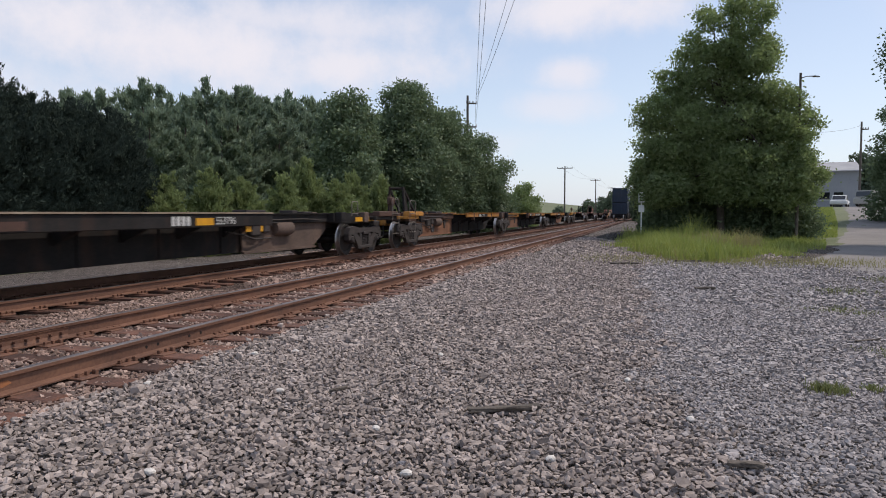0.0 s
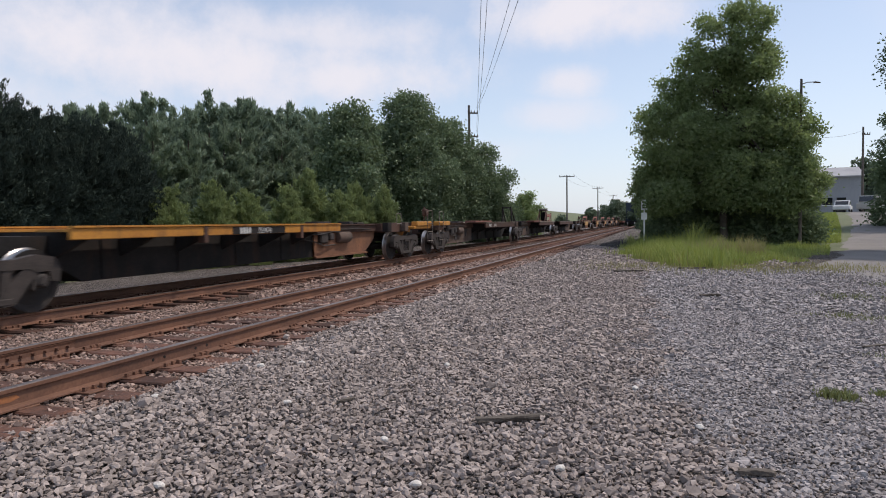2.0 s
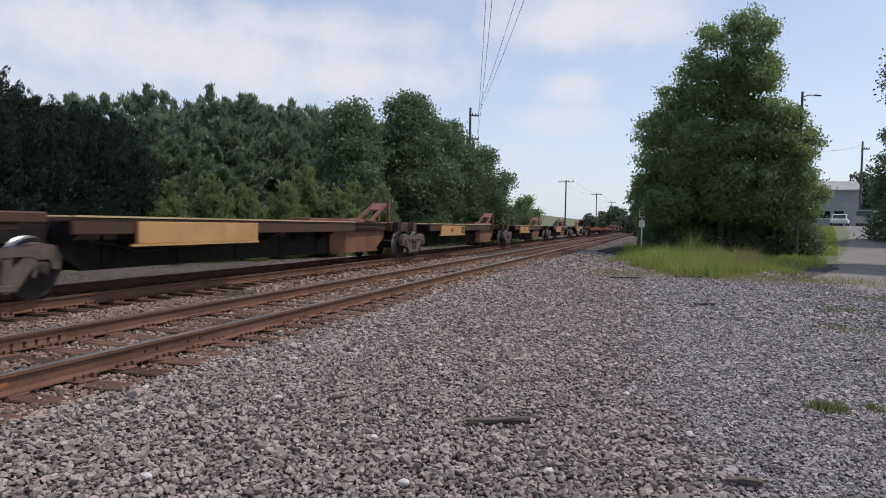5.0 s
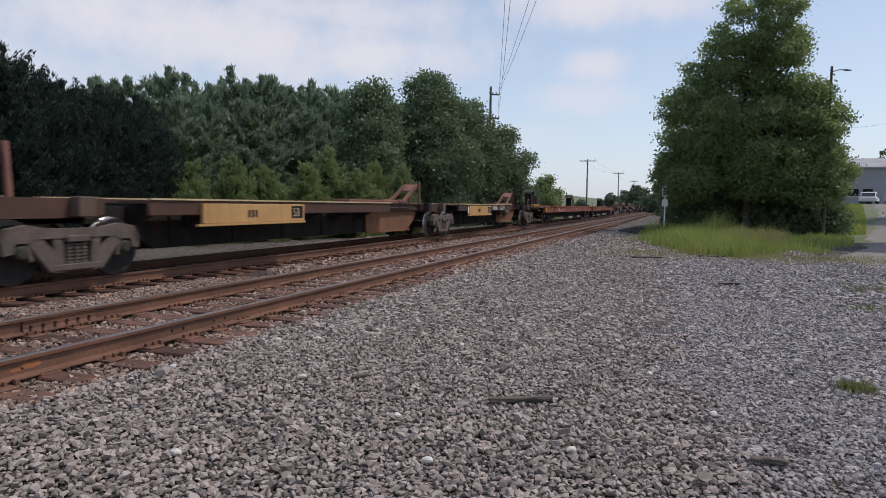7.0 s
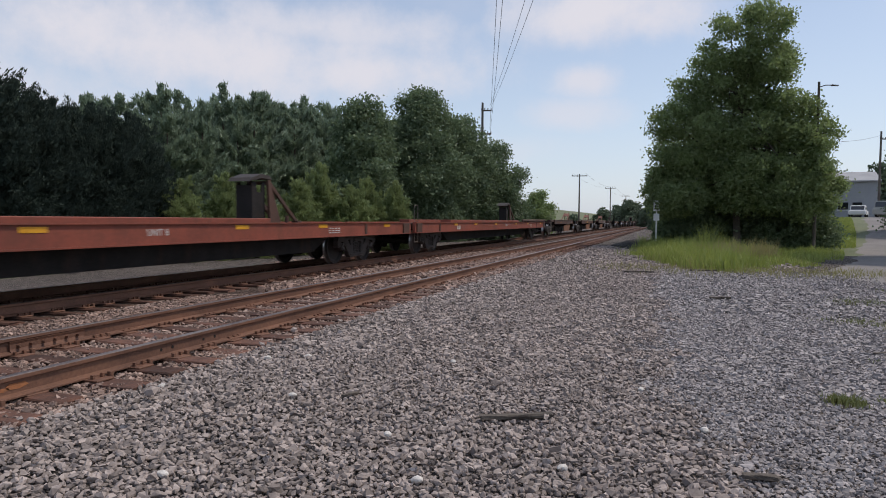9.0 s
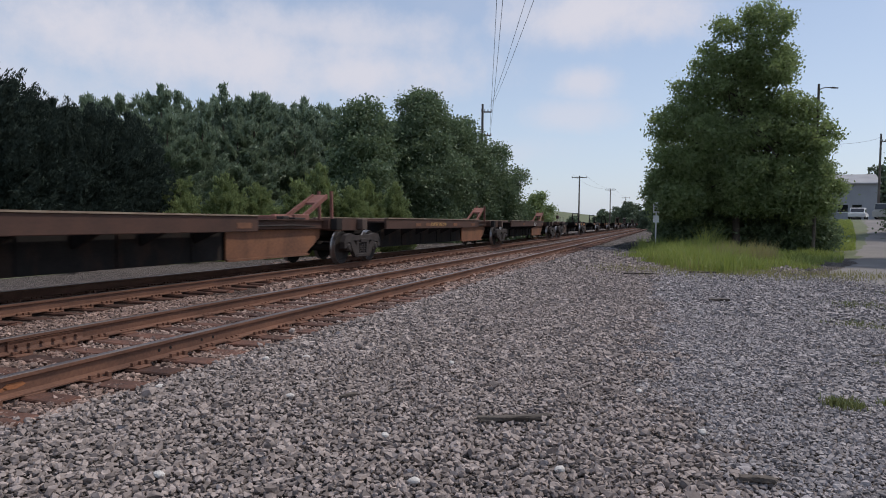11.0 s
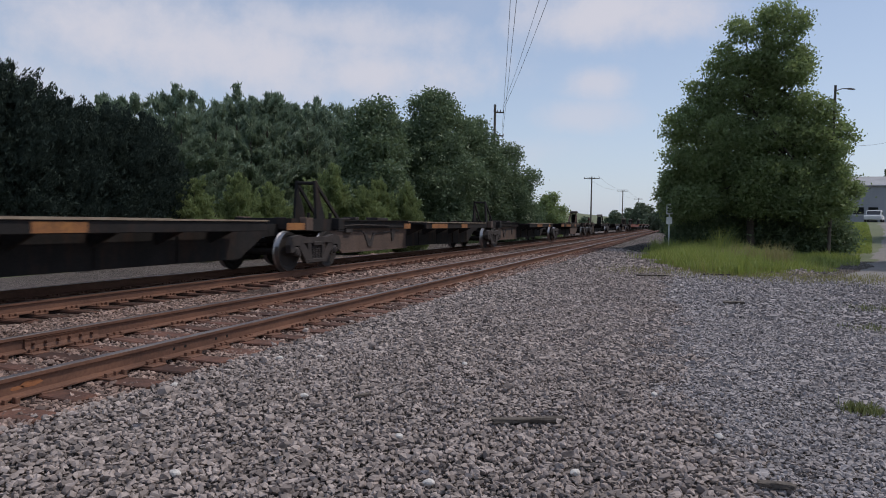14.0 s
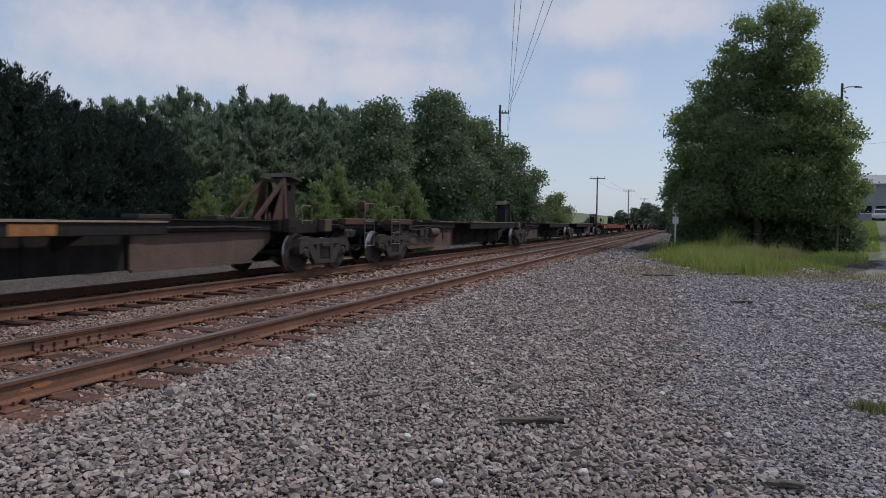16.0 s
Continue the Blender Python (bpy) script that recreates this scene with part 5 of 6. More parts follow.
    # boughs: middle and half sizes
    big = [(1.0, -0.5, 13.4, 0.77, 1.3, 0.64), (1.9, -0.7, 12.8, 0.45, 1.0, 0.65), (0.4, -0.2, 13.4, 0.57, 1.0, 0.45), (-1.2, -0.6, 12.9, 0.37, 0.8, 0.45), (-0.7, -0.8, 12.3, 0.50, 1.0, 0.51), (-1.7, -0.2, 11.7, 0.45, 0.9, 0.48),
           (-2.3, 0.8, 11.0, 0.35, 0.8, 0.40), (-3.3, 0.5, 9.8, 0.42, 0.8, 0.28), (-2.5, 0.5, 10.0, 0.52, 0.9, 0.43), (0.9, -0.5, 12.0, 0.89, 1.4, 0.74), (2.4, 0.1, 11.1, 0.40, 1.0, 0.65), (0.1, -0.4, 10.9, 0.87, 1.4, 0.71),
           (-1.1, -0.6, 10.8, 0.64, 1.1, 0.60), (1.6, -0.7, 10.3, 0.77, 1.3, 0.74), (-1.4, -0.5, 9.5, 0.74, 1.2, 0.60), (-2.6, 0.8, 8.9, 0.52, 1.0, 0.45), (2.5, 0.6, 10.2, 0.32, 0.8, 0.48), (0.5, 0.6, 8.9, 1.04, 1.6, 0.80),
           (-2.0, 0.5, 8.1, 0.82, 1.3, 0.68), (2.1, -0.6, 8.5, 0.69, 1.2, 0.60), (3.3, -0.3, 8.1, 0.52, 1.0, 0.48), (4.2, 0.2, 7.1, 0.47, 1.0, 0.54), (4.6, -0.5, 6.7, 0.20, 0.6, 0.28), (-0.9, 0.6, 7.2, 1.09, 1.7, 0.94),
           (-3.2, 0.7, 7.1, 0.60, 1.0, 0.51), (-4.1, -1.3, 6.7, 0.30, 0.7, 0.31), (0.9, -0.7, 6.9, 1.07, 1.7, 0.94), (2.7, -0.6, 6.7, 0.82, 1.4, 0.74), (3.9, -0.8, 5.8, 0.57, 1.0, 0.54), (-3.8, -1.2, 5.5, 0.67, 1.2, 0.68),
           (-4.4, -0.8, 4.5, 0.42, 1.0, 0.60), (-2.8, -1.3, 5.1, 0.99, 1.6, 0.94), (-1.3, -0.3, 5.1, 1.07, 1.7, 0.94), (0.5, -0.4, 4.9, 1.07, 1.7, 0.94), (2.3, -0.7, 4.6, 1.04, 1.7, 0.91), (3.9, -1.0, 4.5, 0.64, 1.3, 0.80),
           (4.9, -0.3, 3.8, 0.35, 0.9, 0.51), (-4.8, -0.7, 3.7, 0.20, 0.7, 0.40), (-3.8, -0.3, 3.6, 0.69, 1.3, 0.74), (-2.2, -0.4, 3.4, 0.99, 1.6, 0.85), (-0.3, -0.8, 3.1, 0.99, 1.6, 0.88), (1.6, -0.9, 3.1, 0.99, 1.6, 0.88),
           (3.2, -0.7, 3.0, 0.72, 1.3, 0.82), (4.2, -0.9, 2.9, 0.42, 1.0, 0.62)]
    big += [(x0, 2.0, z0, 1.7, 1.3, 1.3) for z0 in (2.2, 4.3, 6.3) for x0 in (-3.2, -1.1, 1.1, 3.2)]
    big += [(x0, 0.3, z0, 1.5, 1.2, 1.2) for x0, z0 in ((-1.2, 7.6), (1.2, 7.6), (0.3, 9.2), (-0.6, 10.6), (1.3, 10.8), (2.6, 7.9), (-2.4, 8.6))]
    mixed = random.Random(77)
    for _ in range(22):
        big.append((mixed.uniform(-4.4, 3.9), mixed.uniform(-1.9, -0.9), mixed.uniform(2.2, 7.6), mixed.uniform(0.6, 1.05), mixed.uniform(0.6, 0.9), mixed.uniform(0.6, 1.0)))
    broad_tree("large leafy broadleaf tree at the edge of the lot", x, y, 13.6, 5, 31, mat=LEAF_BIG, leaf=0.16, density=26, blobs=big, clump=0.46, solid=5.6, per=27)
    for i, (az, d, h, r) in enumerate(((0.7, 42.5, 2.0, 1.2), (2.4, 43.0, 2.6, 1.5), (4.2, 43.5, 2.6, 1.5), (6.2, 43.5, 2.6, 1.5), (8.2, 43.5, 2.5, 1.5), (10.2, 44.0, 2.4, 1.5), (0.6, 47, 2.6, 1.3), (1.2, 58, 3.4, 1.6))):
        px, py = polar(az, d)
        sh = thing("shrub", "dense green shrub under the large tree", "shrub", pose(px, py, ground_z(px, py)), "shrubs")
        part("foliage", crown([(0, 0, h * 0.45, r, r, h * 0.5), (r * 0.5, 0, h * 0.3, r * 0.6, r * 0.7, h * 0.34), (-r * 0.5, -0.2, h * 0.32, r * 0.6, r * 0.7, h * 0.36)], 0.17, 34, 300 + i, LEAF_DARK, clump=0.4), LEAF_DARK, sh)
        part("stem", trunk_mesh(h * 0.5, 0.05, [(r * 0.5, 0, h * 0.5), (-r * 0.4, 0.2, h * 0.5)], 310 + i), BARK, sh)
    broad_tree("smaller leafy tree beside a utility pole", *polar(10.2, 45), 7.6, 1.6, 32, mat=LEAF_BIG, leaf=0.18, density=34, bulk=16, clump=0.42)
    broad_tree("leafy roadside tree with hanging boughs", *polar(22.2, 39), 17.5, 4.4, 33, mat=LEAF_DARK, leaf=0.14, density=60, low=0.55, bulk=16, clump=0.4)
    broad_tree("dense dark tree beyond the road", *polar(18.9, 62), 13.0, 4.2, 34, mat=LEAF_DARK, leaf=0.22, density=26, bulk=22)
    for i, (az, d, h, r) in enumerate(((11.9, 128, 8.5, 4), (14.8, 130, 9.5, 4.5), (13.2, 140, 8, 4), (9.5, 120, 7, 4), (-5.1, 240, 6.5, 4), (-3.9, 250, 7.5, 5), (-7.6, 230, 4, 3), (-2.9, 200, 8, 5), (-1.2, 170, 7, 4), (0.6, 130, 8, 5), (4, 115, 8, 6))):
        broad_tree("distant broadleaf tree in summer leaf", *polar(az, d), h, r, 60 + i, mat=HAZY_LEAF, leaf=0.5, density=7, bulk=10, group="distant trees")


def blades(name, label, spots, h, mat, seed, width=0.02, cat="grass"):
    rng = np.random.default_rng(seed)
    p = np.asarray(spots, float)
    n = len(p)
    a = rng.uniform(0, 2 * np.pi, n)
    w = np.stack([np.cos(a), np.sin(a), np.zeros(n)], 1) * width
    hh = h * rng.uniform(0.5, 1.25, n) * (p[:, 3] if p.shape[1] > 3 else 1)
    b = rng.uniform(0, 2 * np.pi, n)
    lean = np.stack([np.cos(b), np.sin(b), np.zeros(n)], 1) * (hh * rng.uniform(0.1, 0.6, n))[:, None]
    p = p[:, :3]
    mid = p + lean * 0.35 + np.stack([0 * a, 0 * a, hh * 0.6], 1)
    tip = p + lean + np.stack([0 * a, 0 * a, hh], 1)
    v = np.stack([p - w, p + w, mid + w * 0.7, mid - w * 0.7, tip], 1).reshape(-1, 3)
    k = 5 * np.arange(n)
    f = [t for i in k.tolist() for t in ((i, i + 1, i + 2, i + 3), (i + 3, i + 2, i + 4))]
    me = bpy.data.meshes.new(name)
    me.from_pydata(v.tolist(), [], f)
    me.materials.append(mat)
    return tagged(new(name, me), label, cat, kind="stuff")


def in_patch(x, y):
    wob = 1.2 * noise.noise(Vector((x * 0.5, y * 0.5, 0))) + 0.6 * noise.noise(Vector((x * 1.6, y * 1.6, 4)))
    side = math.degrees(math.atan2(x, y)) + 0.8 * wob
    if side > 10.8 or (side > 7.4 and y < 27.5):
        return False
    return ((x - 2.9) / 4.2) ** 2 + ((y - 31) / 8.6) ** 2 < 0.9 + 0.5 * wob or (y > 37 and -1.6 < x < 7.6)


def build_grass():
    rng = np.random.default_rng(3)
    tall, dry = [], []
    for _ in range(150):
        cx, cy = rng.uniform(-2.0, 8.5), rng.uniform(22, 44)
        if not in_patch(cx, cy):
            continue
        cr, ch = rng.uniform(0.35, 1.1), rng.uniform(0.45, 1.7) * np.interp(cx / cy, [0.06, 0.11, 0.13], [1.0, 0.75, 0.5])
        for _ in range(int(260 * cr)):
            x, y = cx + rng.normal(0, cr * 0.5), cy + rng.normal(0, cr * 0.5)
            tall.append((x, y, ground_z(x, y), ch * rng.uniform(0.6, 1.1)))
    for _ in range(42000):
        x, y = rng.uniform(-2.6, 9), rng.uniform(21.5, 44)
        if in_patch(x, y):
            (dry if rng.random() < 0.25 else tall).append((x, y, ground_z(x, y), float(np.interp(x / y, [0.06, 0.11, 0.13], [1.0, 0.7, 0.6])) * max(0.25, 0.55 + 0.9 * noise.noise(Vector((x * 0.7, y * 0.7, 9))))))
    for _ in range(3200):
        x, y = rng.normal(2.5, 3.2), rng.normal(23.5, 1.3)
        dry.append((x, y, ground_z(x, y), 0.3))
    blades("grass_patch", "tall green grass at the edge of the gravel lot", tall, 0.52, GRASS, 1, 0.016)
    blades("grass_patch", "dry seeding grass among the green", dry, 0.5, GRASS_DRY, 2, 0.010)
    weeds = []
    for _ in range(46):
        cx, cy = polar(rng.uniform(2.2, 8.0), rng.uniform(30, 34))
        for _ in range(22):
            x, y = cx + rng.normal(0, 0.12), cy + rng.normal(0, 0.12)
            weeds.append((x, y, ground_z(x, y), rng.uniform(0.6, 1.1)))
    blades("weed_stalks", "tall pale seeding weed stalks in the grass", weeds, 0.85, GRASS_DRY, 8, 0.012, "weeds")
    for x, y, r, h, n in ((1.5, 6.55, 0.15, 0.08, 260), (1.92, 6.75, 0.11, 0.05, 90), (2.6, 8.6, 0.3, 0.05, 220), (2.95, 12.0, 0.5, 0.06, 260), (3.2, 8.9, 0.35, 0.05, 150), (3.6, 15, 0.6, 0.07, 300), (5.4, 18, 0.8, 0.07, 300)):
        t = [(x + rng.normal(0, r * 0.5), y + rng.normal(0, r * 0.5), ground_z(x, y) + 0.01) for _ in range(n)]
        blades("weed_tuft", "small green weed tuft among the gravel", t, h, WEED, 5, 0.006, "weeds")
    # tall weeds and brush at the tree's foot
    brush = []
    for _ in range(5200):
        az, d = rng.uniform(0.2, 12.5), rng.uniform(33, 42)
        x, y = polar(az, d)
        tuft = max(0.12, 0.55 + 1.3 * noise.noise(Vector((x * 0.8, y * 0.35, 3))))
        brush.append((x, y, ground_z(x, y), tuft * float(np.interp(az, [0, 2.5, 4.5, 7, 12], [0.9, 1.3, 0.9, 0.45, 0.4]))))
    blades("tall_weeds", "tall seeding weeds below the large tree", brush, 0.95, GRASS, 6, 0.012)
    bank = []
    for _ in range(26000):
        x, y = rng.uniform(-27, -18.5), rng.uniform(4, 90)
        bank.append((x, y, ground_z(x, y), 1.0))
    blades("bank_grass", "rough grass beyond the line", bank, 0.45, GRASS, 7, 0.03)
    far = []
    for _ in range(9000):
        az, d = rng.uniform(10.2, 13.2), rng.uniform(46, 84)
        x, y = polar(az, d)
        if x > np.interp(y, [36, 60, 95], [9.2, 14.0, 21.5]):
            continue
        far.append((x, y, ground_z(x, y), 1.0))
    blades("verge_grass", "mown green grass on the verge of the road", far, 0.16, GRASS, 9, 0.03)


# ---- poles, sign, building, cars ----
def utility_pole(label, x, y, h, arms, r=0.15, group="line poles"):
    z = ground_z(x, y)
    t = thing("utility_pole", label, "utility pole", pose(x, y, z - 0.2), group)
    bm = bmesh.new()
    rod(bm, (0, 0, 0), (0, 0, h + 0.2), r, r * 0.66, seg=10)
    part("pole", smooth(done(bm, "pole", POLEWOOD), 40), POLEWOOD, t)
    for az, w, a0, turn in arms:
        bm = bmesh.new()
        c, s = math.cos(radians(turn)), math.sin(radians(turn))
        bar(bm, (-w * a0 * c, -w * a0 * s, az), (w * (1 - a0) * c, w * (1 - a0) * s, az), 0.1, 0.12)
        arm = part("crossarm", bm, POLEWOOD, t)
        for k in np.linspace(-w * a0 * 0.95, w * (1 - a0) * 0.95, 4):
            bm = bmesh.new()
            rod(bm, (k * c, k * s, az + 0.05), (k * c, k * s, az + 0.24), 0.05, 0.035, seg=7)
            part("insulator", bm, SILL, arm)
    return t


def wire(label, a, b, sag):
    bm = bmesh.new()
    a, b = Vector(a), Vector(b)
    pts = [a.lerp(b, k / 24) - Vector((0, 0, 4 * sag * (k / 24) * (1 - k / 24))) for k in range(25)]
    tube(bm, pts, 0.011, seg=5)
    tagged(new("overhead_wire", done(bm, "overhead_wire", WIRE)), label, "cable", "overhead wires")


def build_poles():
    px, py = polar(-15.4, 60.6)
    utility_pole("tall wooden pole with side brackets above the trees", px, py, 12.3, [(11.8, 0.9, 0.1, 20), (9.7, 0.9, 0.1, 20), (7.6, 0.9, 0.1, 20)])
    for dx, z, ex, ez in ((0.7, 11.9, 4.6, 11.4), (0.75, 11.7, 5.1, 11.1), (0.7, 9.8, 2.0, 12.6), (0.75, 9.6, 2.4, 12.3)):
        wire("thin sagging overhead wire across the tracks", (px + dx, py, z), (ex, -6, ez), 0.9)
    utility_pole("wooden pole behind the camera's place", 4.2, -6.0, 12.9, [(12.5, 2.4, 0.5, 0), (11.3, 2.4, 0.5, 0)])
    for az, d, h in ((-7.15, 112, 9.4), (-4.6, 165, 9.9), (-3.35, 225, 10.2), (-2.55, 300, 10.5)):
        utility_pole("wooden line pole with one crossarm", *polar(az, d), h, [(h - 0.1, 2.5, 0.5, 0)])
    for (a, d, h), (b, e, g) in (((-7.15, 112, 9.4), (-4.6, 165, 9.9)), ((-4.6, 165, 9.9), (-3.35, 225, 10.2))):
        for s in (-1.0, 1.0):
            p, q = polar(a, d), polar(b, e)
            wire("thin wire between the line poles", (p[0] + s, p[1], h), (q[0] + s, q[1], g), 0.8)
    # street lamp pole behind the smaller tree
    x, y = polar(10.5, 42.4)
    t = utility_pole("wooden pole with a street lamp arm", x, y, 9.35, [], 0.095)
    bm = bmesh.new()
    tube(bm, [(0, 0, 9.25), (0.3, -0.05, 9.34), (0.62, -0.1, 9.32)], 0.025)
    arm = part("lamp_arm", bm, TRUCK, t)
    bm = bmesh.new()
    prism(bm, [(0.56, 9.27), (0.92, 9.25), (0.92, 9.29), (0.62, 9.35)], -0.17, -0.05, axis="y")
    part("lamp_head", bm, SILL, arm)
    x2, y2 = polar(14.5, 92)
    utility_pole("plain wooden pole by the road", x2, y2, 9.9, [(9.2, 0.8, 0.1, 0)])
    wire("thin overhead wire along the road", (x, y, 6.1), (x2, y2, ground_z(x2, y2) + 9.5), 0.25)
    # line-side sign
    x, y = polar(-0.9, 40)
    t = thing("line_sign", "pale line-side sign post with stacked plates", "sign", pose(x, y, 0))
    bm = bmesh.new()
    rod(bm, (0, 0, 0), (0, 0, 2.8), 0.04, seg=8)
    part("post", bm, SIGNWHITE, t)
    bm = bmesh.new()
    box(bm, -0.17, 0.17, -0.06, -0.04, 2.2, 2.8, bevel=0.008)
    pl = part("sign_plate", bm, SIGNWHITE, t)
    bm = bmesh.new()
    for k in (2.62, 2.45, 2.3):
        box(bm, -0.12, 0.1, -0.068, -0.062, k, k + 0.06)
    part("painted_mark", bm, BLACK, pl)
    bm = bmesh.new()
    box(bm, -0.16, 0.16, -0.06, -0.04, 1.65, 2.05, bevel=0.008)
    part("sign_plate", bm, SIGNWHITE, t)


def building():
    x, y = polar(10.8, 112)
    z = ground_z(x, y) - 0.3
    t = thing("workshop", "low pale metal-sided workshop with a grey roof", "building", pose(x, y, z, 0, 0, -8))
    w, d, h = 13.0, 12.0, 5.2
    bm = bmesh.new()
    box(bm, -w / 2, w / 2, -d / 2, -d / 2 + 0.2, 0, h)
    box(bm, -w / 2, w / 2, d / 2 - 0.2, d / 2, 0, h)
    box(bm, -w / 2, -w / 2 + 0.2, -d / 2 + 0.2, d / 2 - 0.2, 0, h)
    box(bm, w / 2 - 0.2, w / 2, -d / 2 + 0.2, d / 2 - 0.2, 0, h)
    wall = part("wall", bm, SIDING, t)
    bm = bmesh.new()
    box(bm, 0, 0.06, -d / 2 - 0.025, -d / 2, 0, h)
    rib = done(bm, "wall_rib", SIDING)
    for k in np.arange(-w / 2, w / 2, 0.45):
        part("wall_rib", rib, SIDING, wall, at=pose(k, 0, 0))
    bm = bmesh.new()
    prism(bm, [(-d / 2 - 0.4, h), (-d / 2 - 0.4, h + 0.15), (0, h + 1.7), (d / 2 + 0.4, h + 0.15), (d / 2 + 0.4, h)], -w / 2 - 0.3, w / 2 + 0.3)
    part("roof", bm, ROOFING, t)
    bm = bmesh.new()
    box(bm, 3.6, 4.7, -d / 2 - 0.05, -d / 2 - 0.026, 0.3, 2.4)
    part("door", bm, GLASS, t)
    for k in (-5.5, -2.0, 1.9):
        bm = bmesh.new()
        box(bm, k, k + 1.2, -d / 2 - 0.05, -d / 2 - 0.026, 1.4, 2.4)
        wnd = part("window", bm, GLASS, t)
        bm = bmesh.new()
        box(bm, k - 0.08, k + 1.28, -d / 2 - 0.07, -d / 2 - 0.03, 1.3, 1.4)
        part("sill", bm, SIGNWHITE, wnd)


def parked_car(label, x, y, rz, paint, L, H, W, suv):
    z = ground_z(x, y) + 0.03
    t = thing("parked_car", label, "car", pose(x, y, z, 0, 0, rz), "parked cars")
    bm = bmesh.new()
    s = H * 0.55
    lower = [(-L / 2, 0.28), (-L / 2, s * 0.9), (-L / 2 + 0.2, s), (L / 2 - 0.3, s * 0.92), (L / 2, s * 0.7), (L / 2, 0.28)]
    prism(bm, lower, -W / 2, W / 2, axis="y")
    bmesh.ops.bevel(bm, geom=list(bm.edges), offset=0.06, segments=2, affect="EDGES")
    part("body", smooth(done(bm, "body", paint), 50), paint, t)
    bm = bmesh.new()
    cab = [(-L / 2 + 0.15, s - 0.03), (-L / 2 + 0.35, H - 0.06), (L * 0.12, H - 0.04), (L * 0.27, s - 0.03)] if suv else [(-L * 0.36, s - 0.03), (-L * 0.24, H - 0.05), (L * 0.06, H - 0.04), (L * 0.22, s - 0.03)]
    prism(bm, cab, -W / 2 + 0.12, W / 2 - 0.12, axis="y")
    bmesh.ops.bevel(bm, geom=list(bm.edges), offset=0.05, segments=2, affect="EDGES")
    part("cabin", smooth(done(bm, "cabin", paint), 50), paint, t)
    mid = (cab[1][0] + cab[2][0]) / 2
    zt, zb = H - 0.17, s + 0.05
    for sy in (-1, 1):
        for c0, c1, c2, c3 in ((cab[0][0] + 0.22, cab[1][0] + 0.12, mid - 0.05, mid - 0.05), (mid + 0.05, mid + 0.05, cab[2][0] - 0.08, cab[3][0] - 0.22)):
            bm = bmesh.new()
            prism(bm, [(c0, zb), (c1, zt), (c2, zt), (c3, zb)], sy * (W / 2 - 0.125), sy * (W / 2 - 0.105), axis="y")
            part("side_window", bm, GLASS, t)
    for (xa, za), (xb, zb2) in ((cab[0], cab[1]), (cab[3], cab[2])):
        k = -1 if xa < 0 else 1
        bm = bmesh.new()
        p, q = Vector((xa, 0, za)).lerp(Vector((xb, 0, zb2)), 0.15), Vector((xa, 0, za)).lerp(Vector((xb, 0, zb2)), 0.85)
        bar(bm, p + Vector((k * 0.012, 0, 0.01)), q + Vector((k * 0.012, 0, 0.01)), 0.02, W - 0.42)
        part("windscreen" if k > 0 else "rear_window", bm, GLASS, t)
    for kx in (-L * 0.31, L * 0.31):
        for sy in (-1, 1):
            bm = bmesh.new()
            lathe(bm, [(-0.1, 0.2), (-0.1, 0.31), (-0.07, 0.34), (0.07, 0.34), (0.1, 0.31), (0.1, 0.2)], axis="y", seg=18)
            wh = part("wheel", bm, TYRE, t, at=pose(kx, sy * (W / 2 - 0.09), 0.34))
            bm = bmesh.new()
            lathe(bm, [(-0.105, 0.02), (-0.105, 0.21), (0.105, 0.21), (0.105, 0.02)], axis="y", seg=14)
            part("rim", bm, CHROME, wh)
    for sy in (-1, 1):
        bm = bmesh.new()
        box(bm, L / 2 - 0.06, L / 2 + 0.012, sy * (W / 2 - 0.3) - 0.16, sy * (W / 2 - 0.3) + 0.16, s * 0.62, s * 0.80, bevel=0.02)
        part("headlight", bm, CHROME, t)
    bm = bmesh.new()
    box(bm, L / 2 - 0.03, L / 2 + 0.05, -W / 2 + 0.1, W / 2 - 0.1, 0.3, 0.5, bevel=0.03)
    part("bumper", bm, CHROME if suv else paint, t)


def build_road():
    v, f = [], []
    ys = list(np.arange(14, 130, 2.0))
    xs = np.linspace(0, 1, 9)
    for y in ys:
        x0 = np.interp(y, [14, 18, 22, 26, 30, 35, 60, 95, 130], [6.6, 5.0, 4.0, 4.6, 6.2, 7.6, 14.0, 21.5, 27])
        x1 = np.interp(y, [14, 24, 36, 60, 95, 130], [15, 15, 17, 25, 42, 52])
        for k in xs:
            x = x0 + (x1 - x0) * k + 0.35 * noise.noise(Vector((k * 3, y * 0.3, 2)))
            v.append((x, y, ground_z(x, y) + (0.02 if 0 < k < 1 else -0.03)))
    n = len(xs)
    for j in range(len(ys) - 1):
        f += [(j * n + i, j * n + i + 1, (j + 1) * n + i + 1, (j + 1) * n + i) for i in range(n - 1)]
    me = bpy.data.meshes.new("road")
    me.from_pydata(v, [], f)
    me.materials.append(ASPHALT)
    smooth(me, 60)
    tagged(new("road", me), "worn grey asphalt drive with ragged edges", "road", kind="structure")


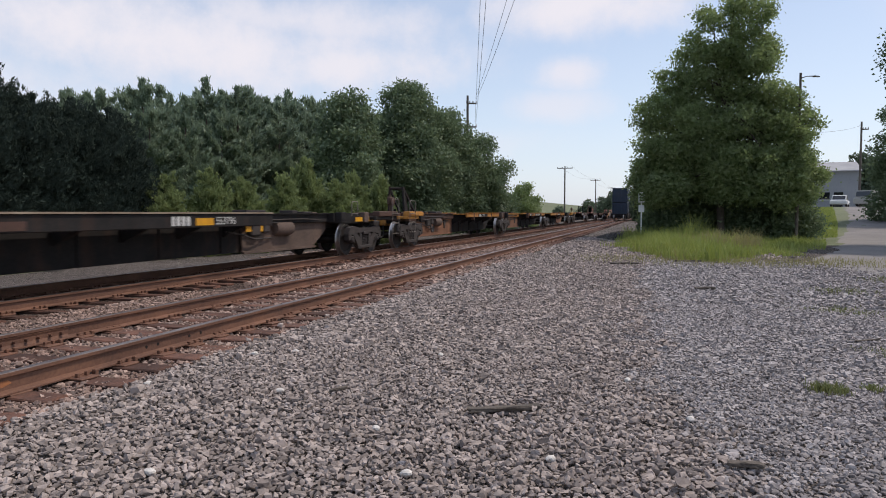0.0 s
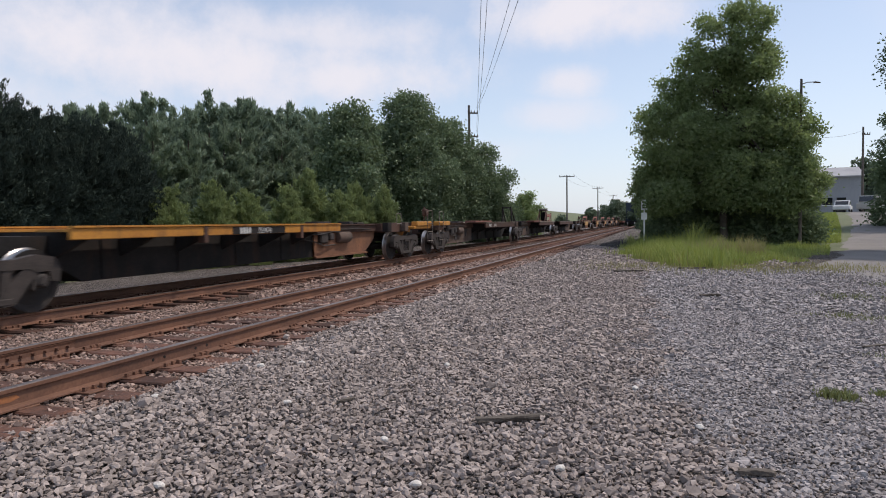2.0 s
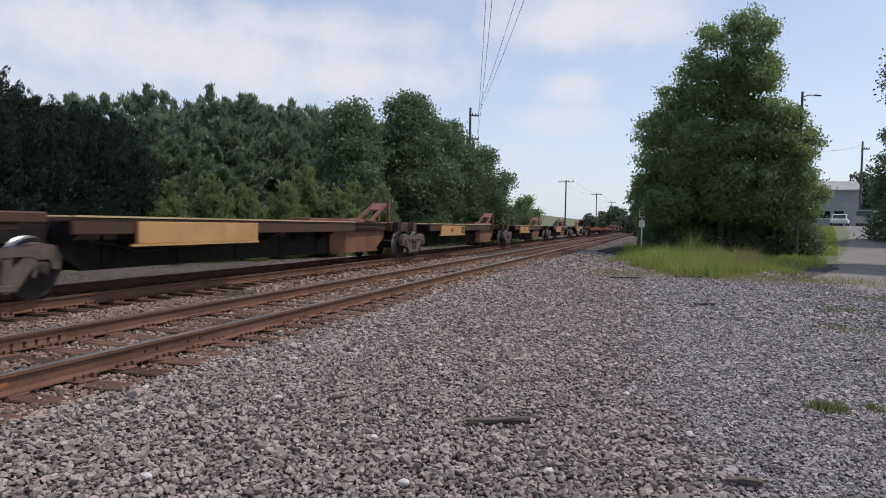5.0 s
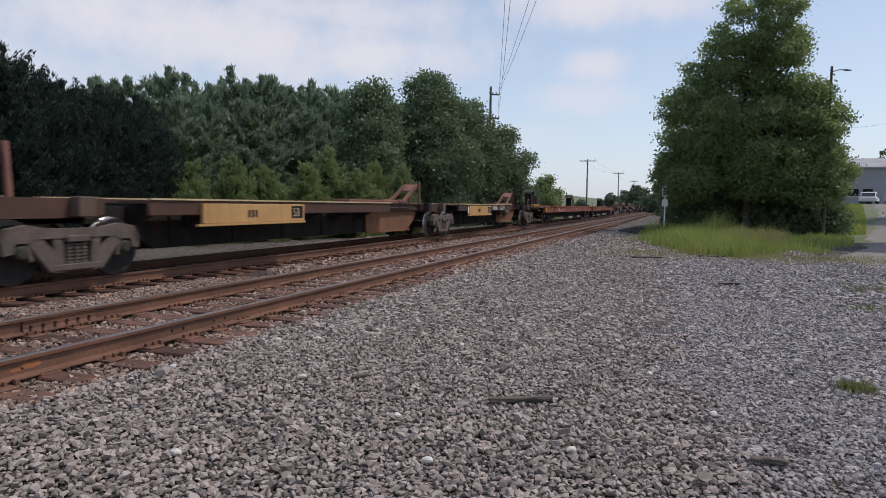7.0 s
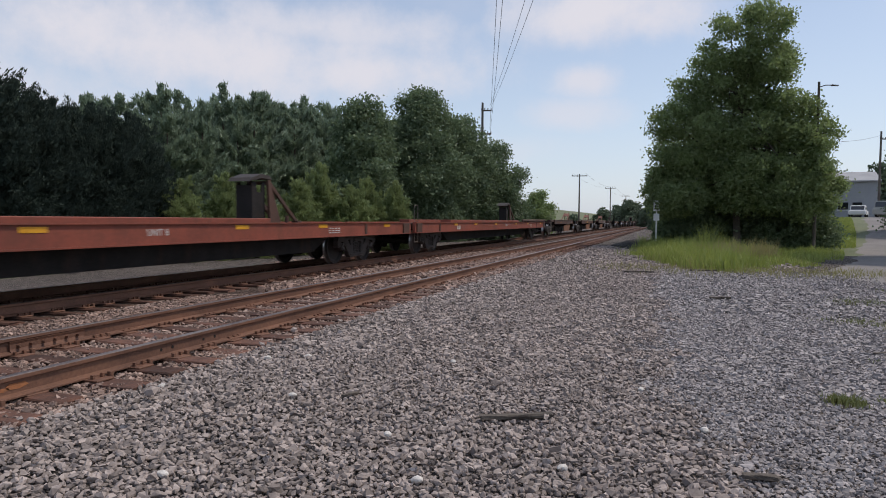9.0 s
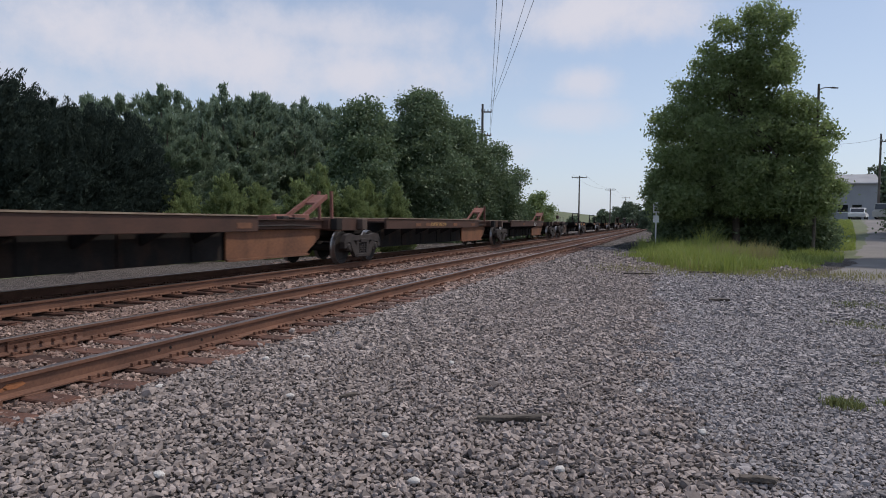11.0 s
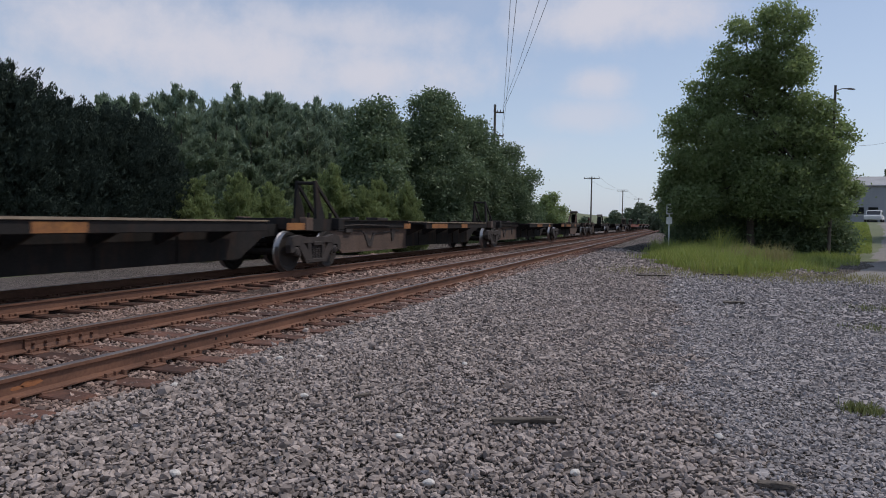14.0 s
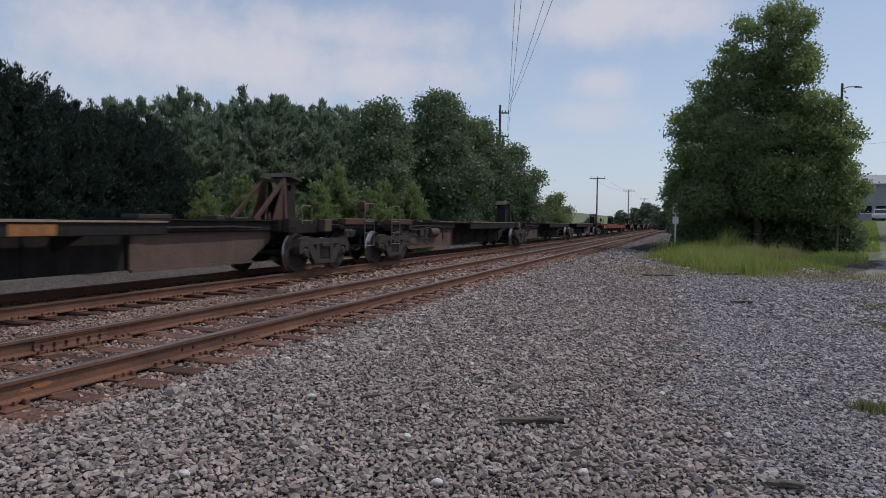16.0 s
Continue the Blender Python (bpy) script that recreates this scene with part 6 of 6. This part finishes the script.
def pale_stones():
    spots = [(-4.05, 4.55), (-2.8, 3.14), (-3.6, 6.2), (-1.9, 4.4), (-3.0, 4.9), (-0.6, 4.2), (-1.4, 3.7), (-3.9, 5.9), (-2.2, 6.9), (0.3, 5.3), (-1.25, 5.0), (-0.2, 6.4)]
    rng = random.Random(8)
    for i, (x, y) in enumerate(spots):
        bm = bmesh.new()
        bmesh.ops.create_icosphere(bm, subdivisions=2, radius=0.03)
        for v in bm.verts:
            v.co = Vector((v.co.x * 1.3, v.co.y, v.co.z * 0.75)) * (1 + 0.22 * noise.noise(v.co * 40 + Vector((i, 0, 0))))
        ob = new("pale_stone", done(bm, "pale_stone", PALESTONE))
        ob.matrix_basis = pose(x, y, max(ground_z(x, y), bed_z(x)) + 0.025, 0, 0, rng.uniform(0, 180))
        tagged(ob, "pale whitish stone among the grey gravel", "stone", "pale stones")


def debris():
    for label, x, y, L, w, h, rz in (("weathered split plank lying on the gravel", -1.09, 5.09, 0.58, 0.07, 0.035, 27), ("short dark wood scrap on the gravel", 0.57, 4.4, 0.2, 0.06, 0.03, 6),
                                     ("pale wood sliver on the gravel", -2.58, 5.15, 0.17, 0.035, 0.02, 62), ("dark wood scrap on the gravel", -0.82, 21.1, 0.9, 0.16, 0.05, 17),
                                     ("dark wood scrap on the gravel", 1.1, 22.6, 0.8, 0.16, 0.05, 17), ("short dark wood scrap on the gravel", 1.35, 3.95, 0.22, 0.05, 0.03, -45), ("dark wood scrap on the gravel", 1.05, 14.6, 0.4, 0.1, 0.05, 17), ("pale bent stick on the gravel", 2.55, 9.3, 0.42, 0.03, 0.02, 38)):
        bm = bmesh.new()
        box(bm, -L / 2, L / 2, -w / 2, w / 2, 0, h, bevel=0.006)
        bmesh.ops.subdivide_edges(bm, edges=[e for e in bm.edges if e.calc_length() > L * 0.6], cuts=4)
        r = random.Random(int(L * 1000))
        for vt in bm.verts:
            vt.co += Vector((r.gauss(0, 0.012), r.gauss(0, w * 0.07), r.gauss(0, 0.003)))
        ob = new("wood_scrap", done(bm, "wood_scrap", PLANK))
        ob.matrix_basis = pose(x, y, max(ground_z(x, y), bed_z(x)) + 0.03, 0, 0, rz)
        tagged(ob, label, "wood scrap")


build_ground()
build_ballast()
build_road()
build_mound()
def rail_rust(t):
    """Bare orange rust on the rail's side and a row of plugged bolt holes."""
    x = GAUGE / 2 + 0.0105
    for y, z, w, h in ((3.79, 0.275, 0.2, 0.05), (3.67, 0.262, 0.12, 0.03)):
        bm = bmesh.new()
        prism(bm, [(y - w / 2, z), (y - w * 0.3, z + h * 0.5), (y + w * 0.35, z + h * 0.45), (y + w / 2, z - h * 0.1), (y + w * 0.1, z - h * 0.5), (y - w * 0.35, z - h * 0.4)], x, x + 0.004)
        part("rust_flake", bm, ORANGERUST, t, "bare orange rust on the rail web")
    for y in (5.35, 5.51, 5.99, 6.18):
        bm = bmesh.new()
        rod(bm, (x - 0.004, y, 0.27), (x + 0.004, y, 0.27), 0.016, seg=10)
        part("bolt_hole", bm, BLACK, t)


near_track = track("near_track", NEAR_C, "rusty empty railway track on weathered wooden ties", 1, [(-1, 5.35)])
rail_rust(near_track)
far_track = track("far_track", FAR_C, "rusty railway track under the passing train", 2, [])
CARS = build_train()
STACK = container_train()
build_plants()
build_poles()
building()
x, y = polar(13.3, 96)
parked_car("white parked sedan beside the workshop", x, y, 72, CARWHITE, 4.6, 1.45, 1.8, False)
x, y = polar(15.3, 90)
parked_car("tan parked sport-utility car beside the road", x, y, 52, CARTAN, 4.9, 1.85, 1.9, True)
debris()
pale_stones()
build_grass()
build_stones()


def motions():
    for car in CARS:
        y0 = car.location.y
        walk(car, [(t, pose(FAR_C, y0 - SPEED * t, RAILTOP)) for t in (0.0, 4.0, 8.0, 12.0, 16.0)])
    walk(STACK, [(t, pose(NEAR_C, 118 + 24.0 * t, RAILTOP)) for t in (0.0, 4.0, 8.0, 12.0, 16.0)])


motions()
